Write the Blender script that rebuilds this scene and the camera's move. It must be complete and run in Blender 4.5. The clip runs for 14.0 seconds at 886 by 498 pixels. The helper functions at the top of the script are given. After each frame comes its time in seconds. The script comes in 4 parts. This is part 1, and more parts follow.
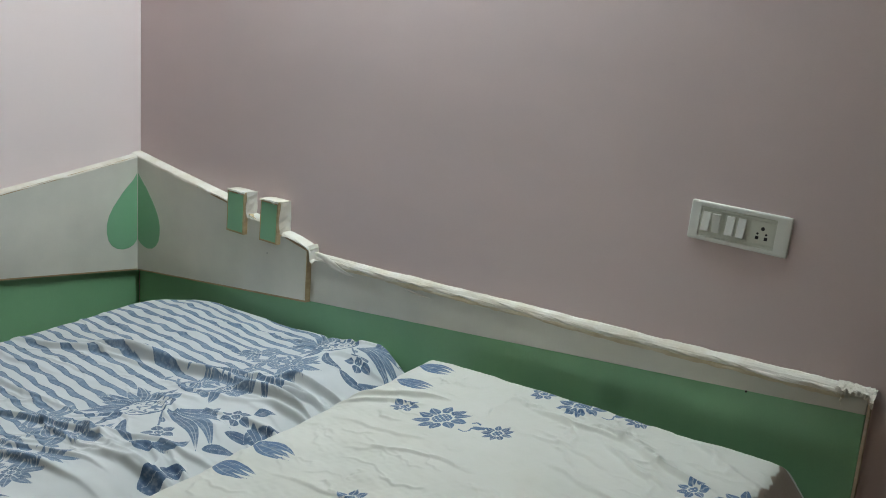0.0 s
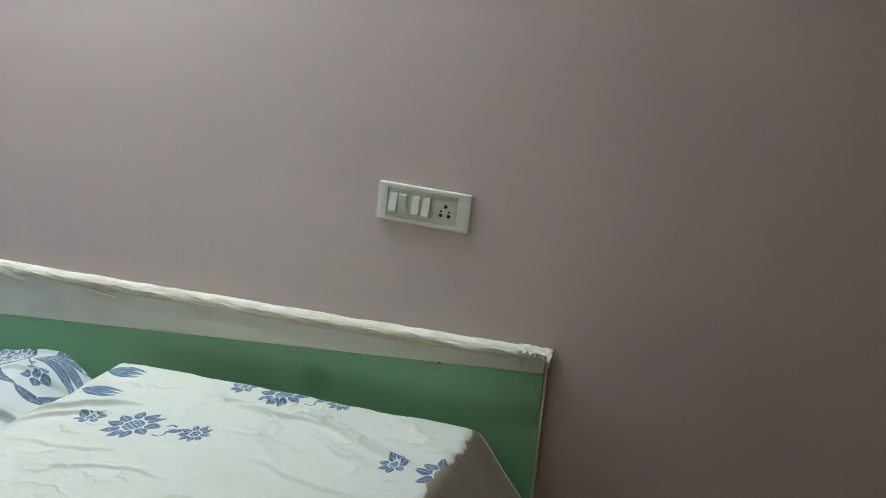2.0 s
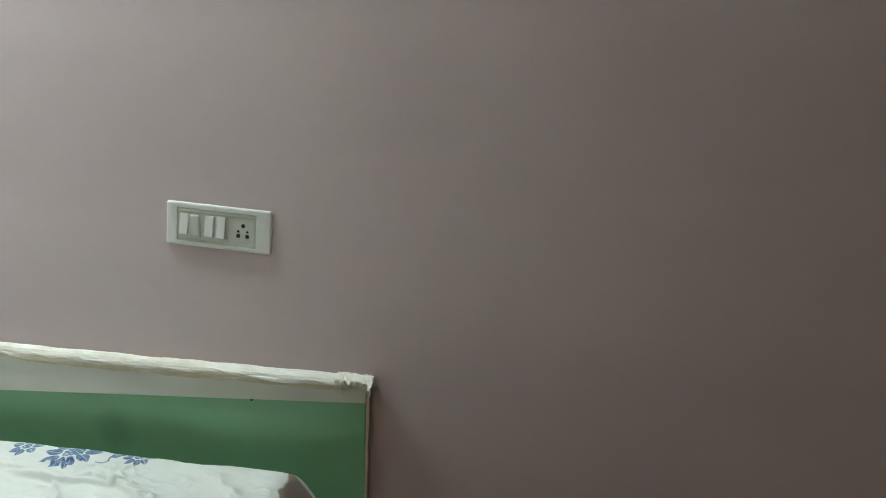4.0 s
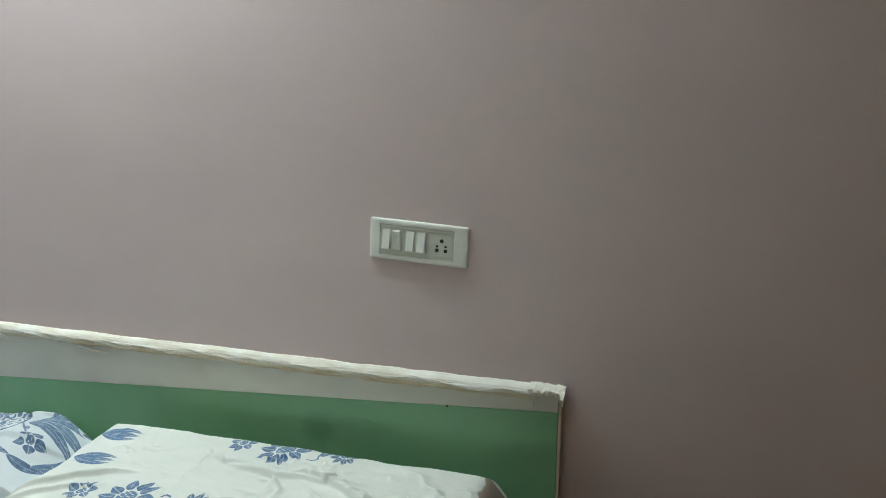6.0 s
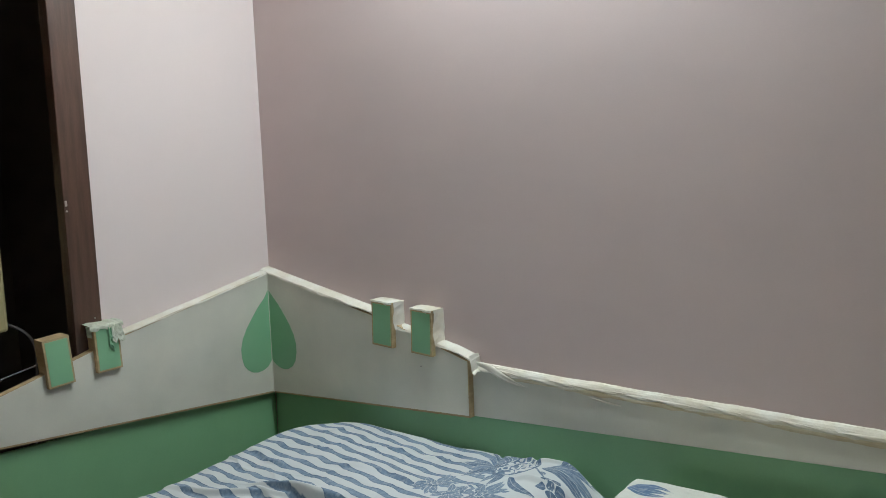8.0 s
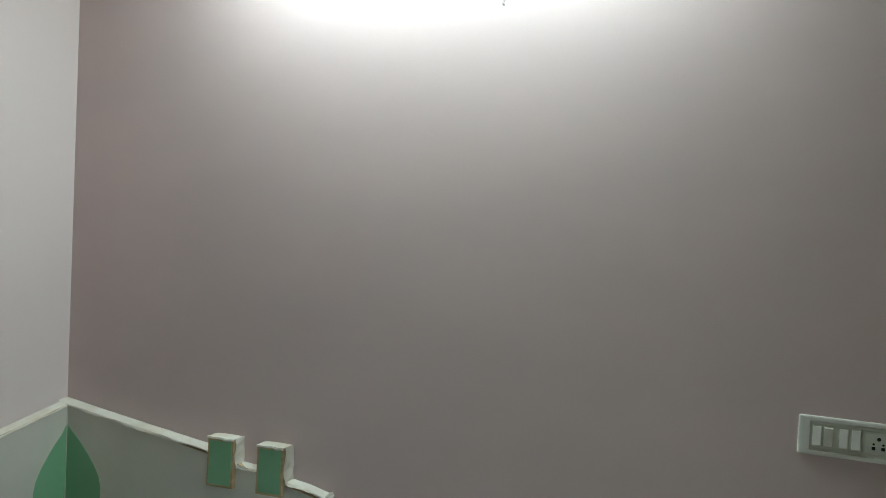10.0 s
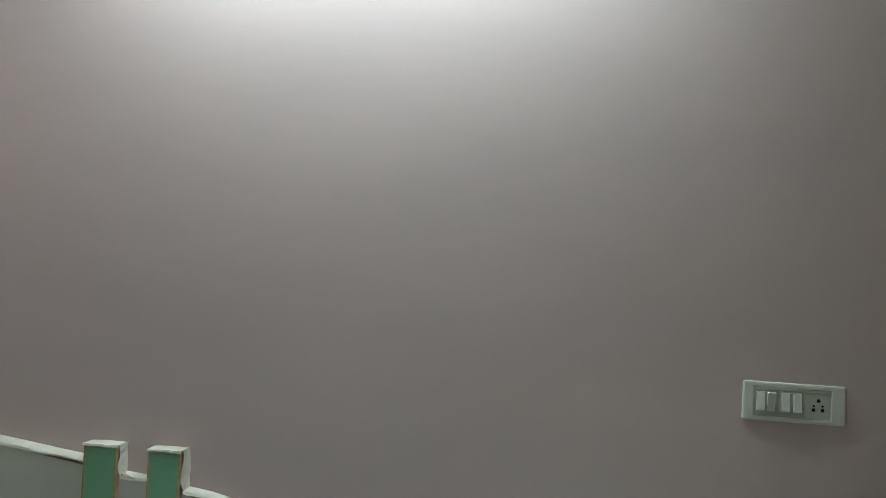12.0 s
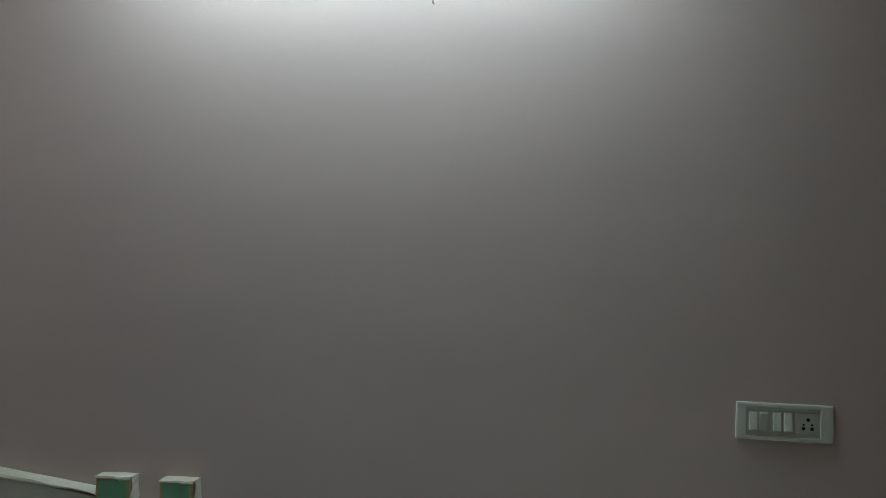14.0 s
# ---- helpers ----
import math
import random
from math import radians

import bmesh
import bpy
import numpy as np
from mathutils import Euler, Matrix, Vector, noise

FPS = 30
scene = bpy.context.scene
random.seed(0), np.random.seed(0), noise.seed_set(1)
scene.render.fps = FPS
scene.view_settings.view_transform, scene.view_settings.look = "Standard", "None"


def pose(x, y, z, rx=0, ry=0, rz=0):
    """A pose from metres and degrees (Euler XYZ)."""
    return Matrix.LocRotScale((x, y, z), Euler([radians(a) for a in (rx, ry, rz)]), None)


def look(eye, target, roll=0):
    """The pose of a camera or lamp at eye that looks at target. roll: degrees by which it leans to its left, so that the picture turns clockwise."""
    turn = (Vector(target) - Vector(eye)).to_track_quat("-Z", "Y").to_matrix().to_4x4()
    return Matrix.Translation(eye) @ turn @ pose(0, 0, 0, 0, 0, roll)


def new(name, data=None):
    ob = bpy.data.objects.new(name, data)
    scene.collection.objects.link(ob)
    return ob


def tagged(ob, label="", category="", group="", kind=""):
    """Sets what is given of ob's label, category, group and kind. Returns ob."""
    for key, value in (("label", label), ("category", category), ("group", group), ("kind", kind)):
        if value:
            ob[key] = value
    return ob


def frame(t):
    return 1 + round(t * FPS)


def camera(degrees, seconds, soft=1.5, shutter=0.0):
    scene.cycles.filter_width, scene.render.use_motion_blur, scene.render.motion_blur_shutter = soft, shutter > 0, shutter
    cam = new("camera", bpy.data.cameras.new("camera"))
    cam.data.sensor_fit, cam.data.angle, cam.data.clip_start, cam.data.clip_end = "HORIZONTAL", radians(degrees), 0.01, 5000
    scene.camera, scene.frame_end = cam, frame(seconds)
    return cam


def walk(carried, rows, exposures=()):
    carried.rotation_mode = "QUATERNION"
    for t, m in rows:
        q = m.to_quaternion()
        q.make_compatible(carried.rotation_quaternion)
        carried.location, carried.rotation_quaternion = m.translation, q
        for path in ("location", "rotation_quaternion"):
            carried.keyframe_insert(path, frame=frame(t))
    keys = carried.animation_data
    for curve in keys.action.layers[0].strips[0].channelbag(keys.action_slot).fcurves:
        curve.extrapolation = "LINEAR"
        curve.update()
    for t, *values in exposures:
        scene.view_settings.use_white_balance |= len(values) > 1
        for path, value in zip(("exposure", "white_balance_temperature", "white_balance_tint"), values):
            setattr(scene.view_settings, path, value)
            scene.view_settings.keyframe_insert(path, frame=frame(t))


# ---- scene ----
cam = camera(52.8, 14.0, soft=0.8)
PATH = [
    (0, (2.842, -1.904, 1.375), (1.664, -0.342, 0.958), 4.2),
    (0.5, (2.848, -1.899, 1.373), (1.770, -0.267, 0.955), 3.5),
    (1, (2.876, -1.877, 1.380), (1.925, -0.164, 0.976), 3.4),
    (1.5, (2.872, -1.869, 1.384), (2.064, -0.086, 0.976), 4.0),
    (2, (2.863, -1.862, 1.381), (2.254, -0.001, 0.974), 4.6),
    (2.5, (2.873, -1.833, 1.365), (2.482, 0.091, 0.980), 4.2),
    (2.7, (2.873, -1.816, 1.363), (2.558, 0.123, 0.978), 4.2),
    (3.1, (2.895, -1.773, 1.358), (2.653, 0.187, 0.980), 3.7),
    (3.5, (2.930, -1.707, 1.375), (2.664, 0.245, 0.984), 3.0),
    (3.9, (2.966, -1.638, 1.401), (2.615, 0.291, 0.988), 2.2),
    (4.35, (2.993, -1.579, 1.428), (2.523, 0.315, 0.991), 1.5),
    (4.8, (2.989, -1.569, 1.436), (2.427, 0.299, 0.995), 0.9),
    (5, (2.971, -1.582, 1.428), (2.386, 0.279, 0.988), 0.8),
    (5.5, (2.932, -1.622, 1.440), (2.275, 0.215, 1.002), 0.3),
    (6, (2.873, -1.717, 1.436), (2.210, 0.125, 1.025), 0.4),
    (6.5, (2.801, -1.829, 1.369), (1.996, -0.031, 1.024), 0.1),
    (7, (2.751, -1.893, 1.381), (1.693, -0.227, 1.059), -0.9),
    (7.5, (2.654, -1.903, 1.403), (1.394, -0.378, 1.111), -1.9),
    (8, (2.477, -1.887, 1.408), (1.163, -0.402, 1.148), -2.0),
    (8.2, (2.419, -1.876, 1.430), (1.095, -0.399, 1.168), -1.6),
    (8.5, (2.323, -1.917, 1.420), (1.080, -0.360, 1.236), -1.1),
    (9, (2.230, -2.093, 1.447), (1.253, -0.350, 1.361), 0.4),
    (9.2, (2.207, -2.184, 1.473), (1.310, -0.396, 1.394), 0.7),
    (9.6, (2.145, -2.216, 1.471), (1.356, -0.352, 1.442), 1.4),
    (10, (2.056, -2.157, 1.448), (1.324, -0.257, 1.456), 1.7),
    (10.4, (1.957, -2.059, 1.412), (1.262, -0.146, 1.447), 1.9),
    (10.85, (1.853, -1.964, 1.366), (1.210, -0.048, 1.426), 1.9),
    (11.3, (1.779, -1.956, 1.324), (1.241, -0.029, 1.406), 1.7),
    (11.5, (1.754, -1.976, 1.309), (1.282, -0.035, 1.406), 1.5),
    (12, (1.653, -2.085, 1.316), (1.417, -0.101, 1.391), 1.2),
    (12.5, (1.627, -2.117, 1.335), (1.485, -0.123, 1.397), 1.1),
    (13, (1.648, -2.113, 1.348), (1.499, -0.120, 1.401), 1.0),
    (13.5, (1.641, -2.122, 1.351), (1.498, -0.128, 1.416), 0.6),
    (14, (1.601, -2.166, 1.353), (1.416, -0.178, 1.460), 0.2),
]
EXPOSURE = [(0, -0.01, 6800, 13.5), (1, 0.06, 6760, 12.5), (2, 0.29, 6680, 10), (2.5, 0.48, 6650, 9.5), (5, 0.48, 6640, 7), (5.5, 0.41, 6640, 7.5), (6.5, 0.29, 6720, 8.5), (7.5, -0.07, 6850, 13), (8.5, -0.09, 6980, 12.5),
            (9, -0.58, 6800, 8.5), (11.5, -0.60, 6800, 4), (12, -0.56, 6650, 4), (12.5, -0.31, 6480, 4), (13.5, -0.27, 6430, 4), (14, -1.36, 6550, 2)]
walk(cam, [(t, look(eye, target, roll)) for t, eye, target, roll in PATH], EXPOSURE)

# ---- light ----
world = bpy.data.worlds.new("world")
scene.world = world
world.use_nodes = True
world.node_tree.nodes["Background"].inputs[0].default_value = (0.9, 0.95, 1.0, 1)
world.node_tree.nodes["Background"].inputs[1].default_value = 0.05
TUBE_POWER = 222.0


# ---- materials ----
def lin(r, g, b):
    return (r, g, b, 1.0)


def surface(name, base, rough=0.6, second=None, scale=6.0, fine=180.0, amount=0.5, bump=0.15, depth=0.002, metal=0.0,
            sheen=0.0, stretch=(1, 1, 1), grain=0.06, spec=0.5):
    """A procedural surface: two tones over a slow noise, a fine grain and a fine relief."""
    m = bpy.data.materials.new(name)
    m.use_nodes = True
    nt = m.node_tree
    bsdf = nt.nodes["Principled BSDF"]
    bsdf.inputs["Roughness"].default_value = rough
    bsdf.inputs["Metallic"].default_value = metal
    bsdf.inputs["Specular IOR Level"].default_value = spec
    if sheen:
        bsdf.inputs["Sheen Weight"].default_value = sheen
    co = nt.nodes.new("ShaderNodeTexCoord")
    mp = nt.nodes.new("ShaderNodeMapping")
    mp.inputs["Scale"].default_value = stretch
    nt.links.new(co.outputs["Object"], mp.inputs["Vector"])
    n1 = nt.nodes.new("ShaderNodeTexNoise")
    n1.inputs["Scale"].default_value = scale
    n1.inputs["Detail"].default_value = 4
    n2 = nt.nodes.new("ShaderNodeTexNoise")
    n2.inputs["Scale"].default_value = fine
    n2.inputs["Detail"].default_value = 3
    for n in (n1, n2):
        nt.links.new(mp.outputs[0], n.inputs["Vector"])
    ramp = nt.nodes.new("ShaderNodeMapRange")
    ramp.inputs["From Min"].default_value, ramp.inputs["From Max"].default_value = 0.35, 0.65
    ramp.inputs["To Max"].default_value = amount
    nt.links.new(n1.outputs["Fac"], ramp.inputs["Value"])
    mix = nt.nodes.new("ShaderNodeMix")
    mix.data_type = "RGBA"
    mix.inputs["A"].default_value = lin(*base)
    mix.inputs["B"].default_value = lin(*(second or [c * 0.85 for c in base]))
    nt.links.new(ramp.outputs[0], mix.inputs["Factor"])
    g = nt.nodes.new("ShaderNodeMapRange")
    g.inputs["To Min"].default_value, g.inputs["To Max"].default_value = 1 - grain, 1 + grain
    nt.links.new(n2.outputs["Fac"], g.inputs["Value"])
    mul = nt.nodes.new("ShaderNodeVectorMath")
    mul.operation = "SCALE"
    nt.links.new(mix.outputs["Result"], mul.inputs[0])
    nt.links.new(g.outputs[0], mul.inputs["Scale"])
    nt.links.new(mul.outputs[0], bsdf.inputs["Base Color"])
    bp = nt.nodes.new("ShaderNodeBump")
    bp.inputs["Strength"].default_value = bump
    bp.inputs["Distance"].default_value = depth
    nt.links.new(n2.outputs["Fac"], bp.inputs["Height"])
    nt.links.new(bp.outputs[0], bsdf.inputs["Normal"])
    return m


PINK_PAINT = surface("mauve_wall_paint", (0.635, 0.512, 0.506), 0.62, (0.585, 0.476, 0.474), 2.6, 240, 0.7, 0.12, 0.001, grain=0.03, spec=0.35, stretch=(0.6, 1, 1.7))
PALE_PAINT = surface("pale_wall_paint", (0.775, 0.665, 0.655), 0.65, (0.745, 0.645, 0.64), 1.8, 260, 0.6, 0.10, 0.001, grain=0.02, spec=0.3)
# near-black, so the unseen right wall returns hardly any light
BOUNCE_CUT_PAINT = surface("bounce_cutting_dark_paint", (0.075, 0.053, 0.038), 0.7, (0.065, 0.046, 0.034), 1.5, 220, 0.6, 0.1, 0.001, grain=0.03)
# unseen ceiling, its warm tone also tuned for the fill it reflects
CEILING_PAINT = surface("ceiling_paint", (0.70, 0.66, 0.59), 0.8, (0.67, 0.63, 0.56), 1.2, 200, 0.6, 0.1, 0.001)
# brown chosen for the warm fill the unseen front wall throws back
BOUNCE_BROWN = surface("bounce_warming_brown_paint", (0.385, 0.275, 0.175), 0.7, (0.36, 0.255, 0.165), 1.5, 220, 0.6, 0.1, 0.001, grain=0.03)
FLOOR_TILE = surface("floor_tile_glaze", (0.34, 0.30, 0.26), 0.35, (0.29, 0.26, 0.22), 3, 120, 0.7, 0.05, 0.001)
GREEN = surface("green_laminate", (0.230, 0.480, 0.270), 0.34, (0.200, 0.43, 0.24), 5, 320, 0.6, 0.12, 0.001, grain=0.05)


def darken_spots(m, spots):
    """Soft round darker spots: (place, inner radius, outer radius, how much it darkens)."""
    nt = m.node_tree
    bsdf = nt.nodes["Principled BSDF"]
    last = bsdf.inputs["Base Color"].links[0].from_socket
    co = nt.nodes.new("ShaderNodeTexCoord")
    for place, r0, r1, k in spots:
        d = nt.nodes.new("ShaderNodeVectorMath")
        d.operation = "DISTANCE"
        d.inputs[1].default_value = place
        nt.links.new(co.outputs["Object"], d.inputs[0])
        f = nt.nodes.new("ShaderNodeMapRange")
        f.interpolation_type = "SMOOTHSTEP"
        for key, v in (("From Min", r0), ("From Max", r1), ("To Min", k), ("To Max", 1.0)):
            f.inputs[key].default_value = v
        nt.links.new(d.outputs["Value"], f.inputs["Value"])
        mul = nt.nodes.new("ShaderNodeVectorMath")
        mul.operation = "SCALE"
        nt.links.new(last, mul.inputs[0])
        nt.links.new(f.outputs[0], mul.inputs["Scale"])
        last = mul.outputs[0]
    nt.links.new(last, bsdf.inputs["Base Color"])


darken_spots(GREEN, [((1.962, -0.014, 0.610), 0.012, 0.062, 0.74)])
LEAF_GREEN = surface("light_green_laminate", (0.22, 0.47, 0.28), 0.45, (0.20, 0.44, 0.26), 8, 300, 0.6, 0.10, 0.001, grain=0.04)
WHITE_LAM = surface("grey_white_laminate", (0.71, 0.69, 0.615), 0.42, (0.605, 0.595, 0.53), 5, 260, 0.8, 0.10, 0.001, grain=0.03)
PLY = surface("bare_plywood", (0.54, 0.40, 0.235), 0.7, (0.40, 0.28, 0.15), 9, 160, 0.9, 0.3, 0.001, stretch=(1, 1, 6), grain=0.15)
PLY_PALE = surface("pale_plywood", (0.62, 0.53, 0.40), 0.7, (0.48, 0.38, 0.25), 14, 160, 0.9, 0.3, 0.001, grain=0.15)
PAPER = surface("masking_paper", (0.80, 0.775, 0.71), 0.75, (0.64, 0.575, 0.45), 14, 160, 0.7, 0.35, 0.002, grain=0.04)
PAPER_CREAM = surface("cream_masking_paper", (0.69, 0.62, 0.47), 0.75, (0.56, 0.46, 0.30), 18, 160, 0.9, 0.35, 0.002, grain=0.06)
PAPER_GREEN = surface("thin_masking_tape", (0.62, 0.63, 0.53), 0.6, (0.50, 0.55, 0.44), 30, 160, 0.8, 0.35, 0.002, grain=0.05)
PLASTIC = surface("white_switch_plastic", (0.76, 0.76, 0.71), 0.32, (0.66, 0.665, 0.62), 20, 300, 0.5, 0.04, 0.0005, grain=0.015)
# inner plates, a darker green-grey than the cover frame
PLASTIC_IN = surface("darker_switch_plastic", (0.60, 0.61, 0.53), 0.38, (0.55, 0.56, 0.49), 24, 300, 0.5, 0.04, 0.0005, grain=0.015)
BLACK = surface("black_hole", (0.012, 0.012, 0.012), 0.6, grain=0.1)
DARK_WOOD = surface("dark_stained_wood", (0.100, 0.050, 0.034), 0.42, (0.062, 0.030, 0.021), 7, 90, 1.0, 0.25, 0.002, stretch=(8, 8, 0.7), grain=0.2)
# dark tone that puts the back room's lack of light into the colour
DIM_ROOM_TONE = surface("back_room_shade_tone", (0.26, 0.215, 0.19), 0.8, (0.21, 0.175, 0.155), 2, 90, 0.8)
CREAM = surface("yellowed_cream_plastic", (0.66, 0.57, 0.32), 0.4, (0.58, 0.49, 0.26), 10, 200, 0.7, 0.06, 0.001)
GREY_PLASTIC = surface("grey_control_plastic", (0.30, 0.33, 0.33), 0.4, grain=0.04)
CABLE = surface("grey_cable_rubber", (0.20, 0.20, 0.23), 0.5, grain=0.05)
STEEL = surface("worn_steel", (0.55, 0.53, 0.50), 0.38, (0.40, 0.38, 0.36), 40, 300, 0.8, 0.1, 0.0005, metal=0.9)
MATTRESS = surface("mattress_ticking", (0.33, 0.245, 0.185), 0.85, (0.27, 0.20, 0.15), 10, 200, 0.7, 0.3, 0.002)
DUST = surface("dark_speck", (0.05, 0.045, 0.04), 0.8, grain=0.1)


def glow(name, colour, strength):
    m = bpy.data.materials.new(name)
    m.use_nodes = True
    nt = m.node_tree
    nt.nodes.remove(nt.nodes["Principled BSDF"])
    e = nt.nodes.new("ShaderNodeEmission")
    e.inputs[0].default_value = (*colour, 1)
    e.inputs[1].default_value = strength
    nt.links.new(e.outputs[0], nt.nodes["Material Output"].inputs[0])
    return m


TUBE_GLOW = glow("cool_white_phosphor", (0.775, 0.955, 1.03), TUBE_POWER)


def cloth_material(name, white, light_blue, dark_blue):
    """Printed cotton: the dye follows the print stored with the weave; a fine weave and slow soiling on top."""
    m = bpy.data.materials.new(name)
    m.use_nodes = True
    nt = m.node_tree
    bsdf = nt.nodes["Principled BSDF"]
    bsdf.inputs["Roughness"].default_value = 0.85
    bsdf.inputs["Specular IOR Level"].default_value = 0.2
    bsdf.inputs["Sheen Weight"].default_value = 0.15
    dye = nt.nodes.new("ShaderNodeAttribute")
    dye.attribute_name = "dye"
    tone = nt.nodes.new("ShaderNodeAttribute")
    tone.attribute_name = "tone"
    co = nt.nodes.new("ShaderNodeTexCoord")
    soil = nt.nodes.new("ShaderNodeTexNoise")
    soil.inputs["Scale"].default_value = 7
    soil.inputs["Detail"].default_value = 5
    blot = nt.nodes.new("ShaderNodeTexNoise")
    blot.inputs["Scale"].default_value = 90
    blot.inputs["Detail"].default_value = 4
    weave = nt.nodes.new("ShaderNodeTexNoise")
    weave.inputs["Scale"].default_value = 700
    for n in (soil, blot, weave):
        nt.links.new(co.outputs["Object"], n.inputs["Vector"])
    wm = nt.nodes.new("ShaderNodeMix")
    wm.data_type = "RGBA"
    wm.inputs["A"].default_value = lin(*white)
    wm.inputs["B"].default_value = lin(*[c * k for c, k in zip(white, (0.90, 0.90, 0.86))])
    nt.links.new(soil.outputs["Fac"], wm.inputs["Factor"])
    bm_ = nt.nodes.new("ShaderNodeMix")
    bm_.data_type = "RGBA"
    bm_.inputs["A"].default_value = lin(*light_blue)
    bm_.inputs["B"].default_value = lin(*dark_blue)
    add = nt.nodes.new("ShaderNodeMath")
    add.operation = "MULTIPLY_ADD"
    add.inputs[1].default_value = 0.7
    nt.links.new(blot.outputs["Fac"], add.inputs[0])
    sub = nt.nodes.new("ShaderNodeMath")
    sub.operation = "SUBTRACT"
    sub.inputs[1].default_value = 0.35
    nt.links.new(tone.outputs["Fac"], sub.inputs[0])
    nt.links.new(sub.outputs[0], add.inputs[2])
    add.use_clamp = True
    nt.links.new(add.outputs[0], bm_.inputs["Factor"])
    mix = nt.nodes.new("ShaderNodeMix")
    mix.data_type = "RGBA"
    crisp = nt.nodes.new("ShaderNodeMapRange")
    crisp.inputs["From Min"].default_value, crisp.inputs["From Max"].default_value = 0.30, 0.70
    nt.links.new(dye.outputs["Fac"], crisp.inputs["Value"])
    brush = nt.nodes.new("ShaderNodeTexNoise")
    brush.inputs["Scale"].default_value = 85
    brush.inputs["Detail"].default_value = 2
    pale = nt.nodes.new("ShaderNodeMapRange")
    pale.inputs["From Min"].default_value, pale.inputs["From Max"].default_value = 0.50, 0.68
    pale.inputs["To Min"].default_value, pale.inputs["To Max"].default_value = 1.0, 0.80
    nt.links.new(co.outputs["Object"], brush.inputs["Vector"])
    nt.links.new(brush.outputs["Fac"], pale.inputs["Value"])
    worn = nt.nodes.new("ShaderNodeMath")
    worn.operation = "MULTIPLY"
    nt.links.new(crisp.outputs[0], worn.inputs[0])
    nt.links.new(pale.outputs[0], worn.inputs[1])
    nt.links.new(worn.outputs[0], mix.inputs["Factor"])
    nt.links.new(wm.outputs["Result"], mix.inputs["A"])
    nt.links.new(bm_.outputs["Result"], mix.inputs["B"])
    edge = nt.nodes.new("ShaderNodeAttribute")
    edge.attribute_name = "brown"
    hemmed = nt.nodes.new("ShaderNodeMix")
    hemmed.data_type = "RGBA"
    hemmed.inputs["B"].default_value = lin(0.27, 0.205, 0.155)
    nt.links.new(edge.outputs["Fac"], hemmed.inputs["Factor"])
    nt.links.new(mix.outputs["Result"], hemmed.inputs["A"])
    nt.links.new(hemmed.outputs["Result"], bsdf.inputs["Base Color"])
    bp = nt.nodes.new("ShaderNodeBump")
    bp.inputs["Strength"].default_value = 0.25
    bp.inputs["Distance"].default_value = 0.001
    nt.links.new(weave.outputs["Fac"], bp.inputs["Height"])
    crump = nt.nodes.new("ShaderNodeTexNoise")
    crump.noise_type = "RIDGED_MULTIFRACTAL"
    crump.inputs["Scale"].default_value = 9
    crump.inputs["Detail"].default_value = 3
    crump.inputs["Distortion"].default_value = 0.6
    sq = nt.nodes.new("ShaderNodeMapping")
    sq.inputs["Scale"].default_value = (0.55, 1.3, 1)
    nt.links.new(co.outputs["Object"], sq.inputs["Vector"])
    nt.links.new(sq.outputs[0], crump.inputs["Vector"])
    bp2 = nt.nodes.new("ShaderNodeBump")
    bp2.inputs["Strength"].default_value = 0.5
    bp2.inputs["Distance"].default_value = 0.006
    nt.links.new(crump.outputs["Fac"], bp2.inputs["Height"])
    nt.links.new(bp2.outputs[0], bp.inputs["Normal"])
    nt.links.new(bp.outputs[0], bsdf.inputs["Normal"])
    return m


STRIPED_COTTON = cloth_material("blue_striped_cotton", (0.605, 0.635, 0.655), (0.195, 0.285, 0.395), (0.020, 0.056, 0.125))
FLORAL_COTTON = cloth_material("white_floral_cotton", (0.655, 0.665, 0.625), (0.155, 0.255, 0.39), (0.024, 0.066, 0.15))


# ---- building helpers ----
def thing(name, place=(0, 0, 0), label="", category="", group="", kind=""):
    ob = new(name)
    ob.location = place
    ob.empty_display_size = 0.05
    return tagged(ob, label, category, group, kind)


def part(name, bm, material, parent=None, label="", smooth=False):
    me = bpy.data.meshes.new(name)
    bmesh.ops.recalc_face_normals(bm, faces=bm.faces)
    bm.to_mesh(me)
    bm.free()
    me.materials.append(material)
    if smooth:
        for p in me.polygons:
            p.use_smooth = True
    ob = new(name, me)
    if parent:
        ob.parent = parent
        ob.matrix_parent_inverse = Matrix.Translation(-Vector(parent.location)) if parent.data is None else Matrix()
    if label:
        ob["label"] = label
    return ob


def box(bm, x0, x1, y0, y1, z0, z1, bevel=0.0, m=None, segments=2):
    made = bmesh.ops.create_cube(bm, size=1)["verts"]
    for v in made:
        v.co = Vector(((x0 + x1) / 2 + v.co.x * (x1 - x0), (y0 + y1) / 2 + v.co.y * (y1 - y0), (z0 + z1) / 2 + v.co.z * (z1 - z0)))
    if bevel:
        edges = list({e for v in made for e in v.link_edges})
        got = bmesh.ops.bevel(bm, geom=edges, offset=bevel, segments=segments, affect="EDGES", profile=0.5)
        made = list({v for f in got["faces"] for v in f.verts} | {v for v in made if v.is_valid})
    if m:
        bmesh.ops.transform(bm, matrix=m, verts=made)
    return bm


def boxed(*args, **kw):
    return box(bmesh.new(), *args, **kw)


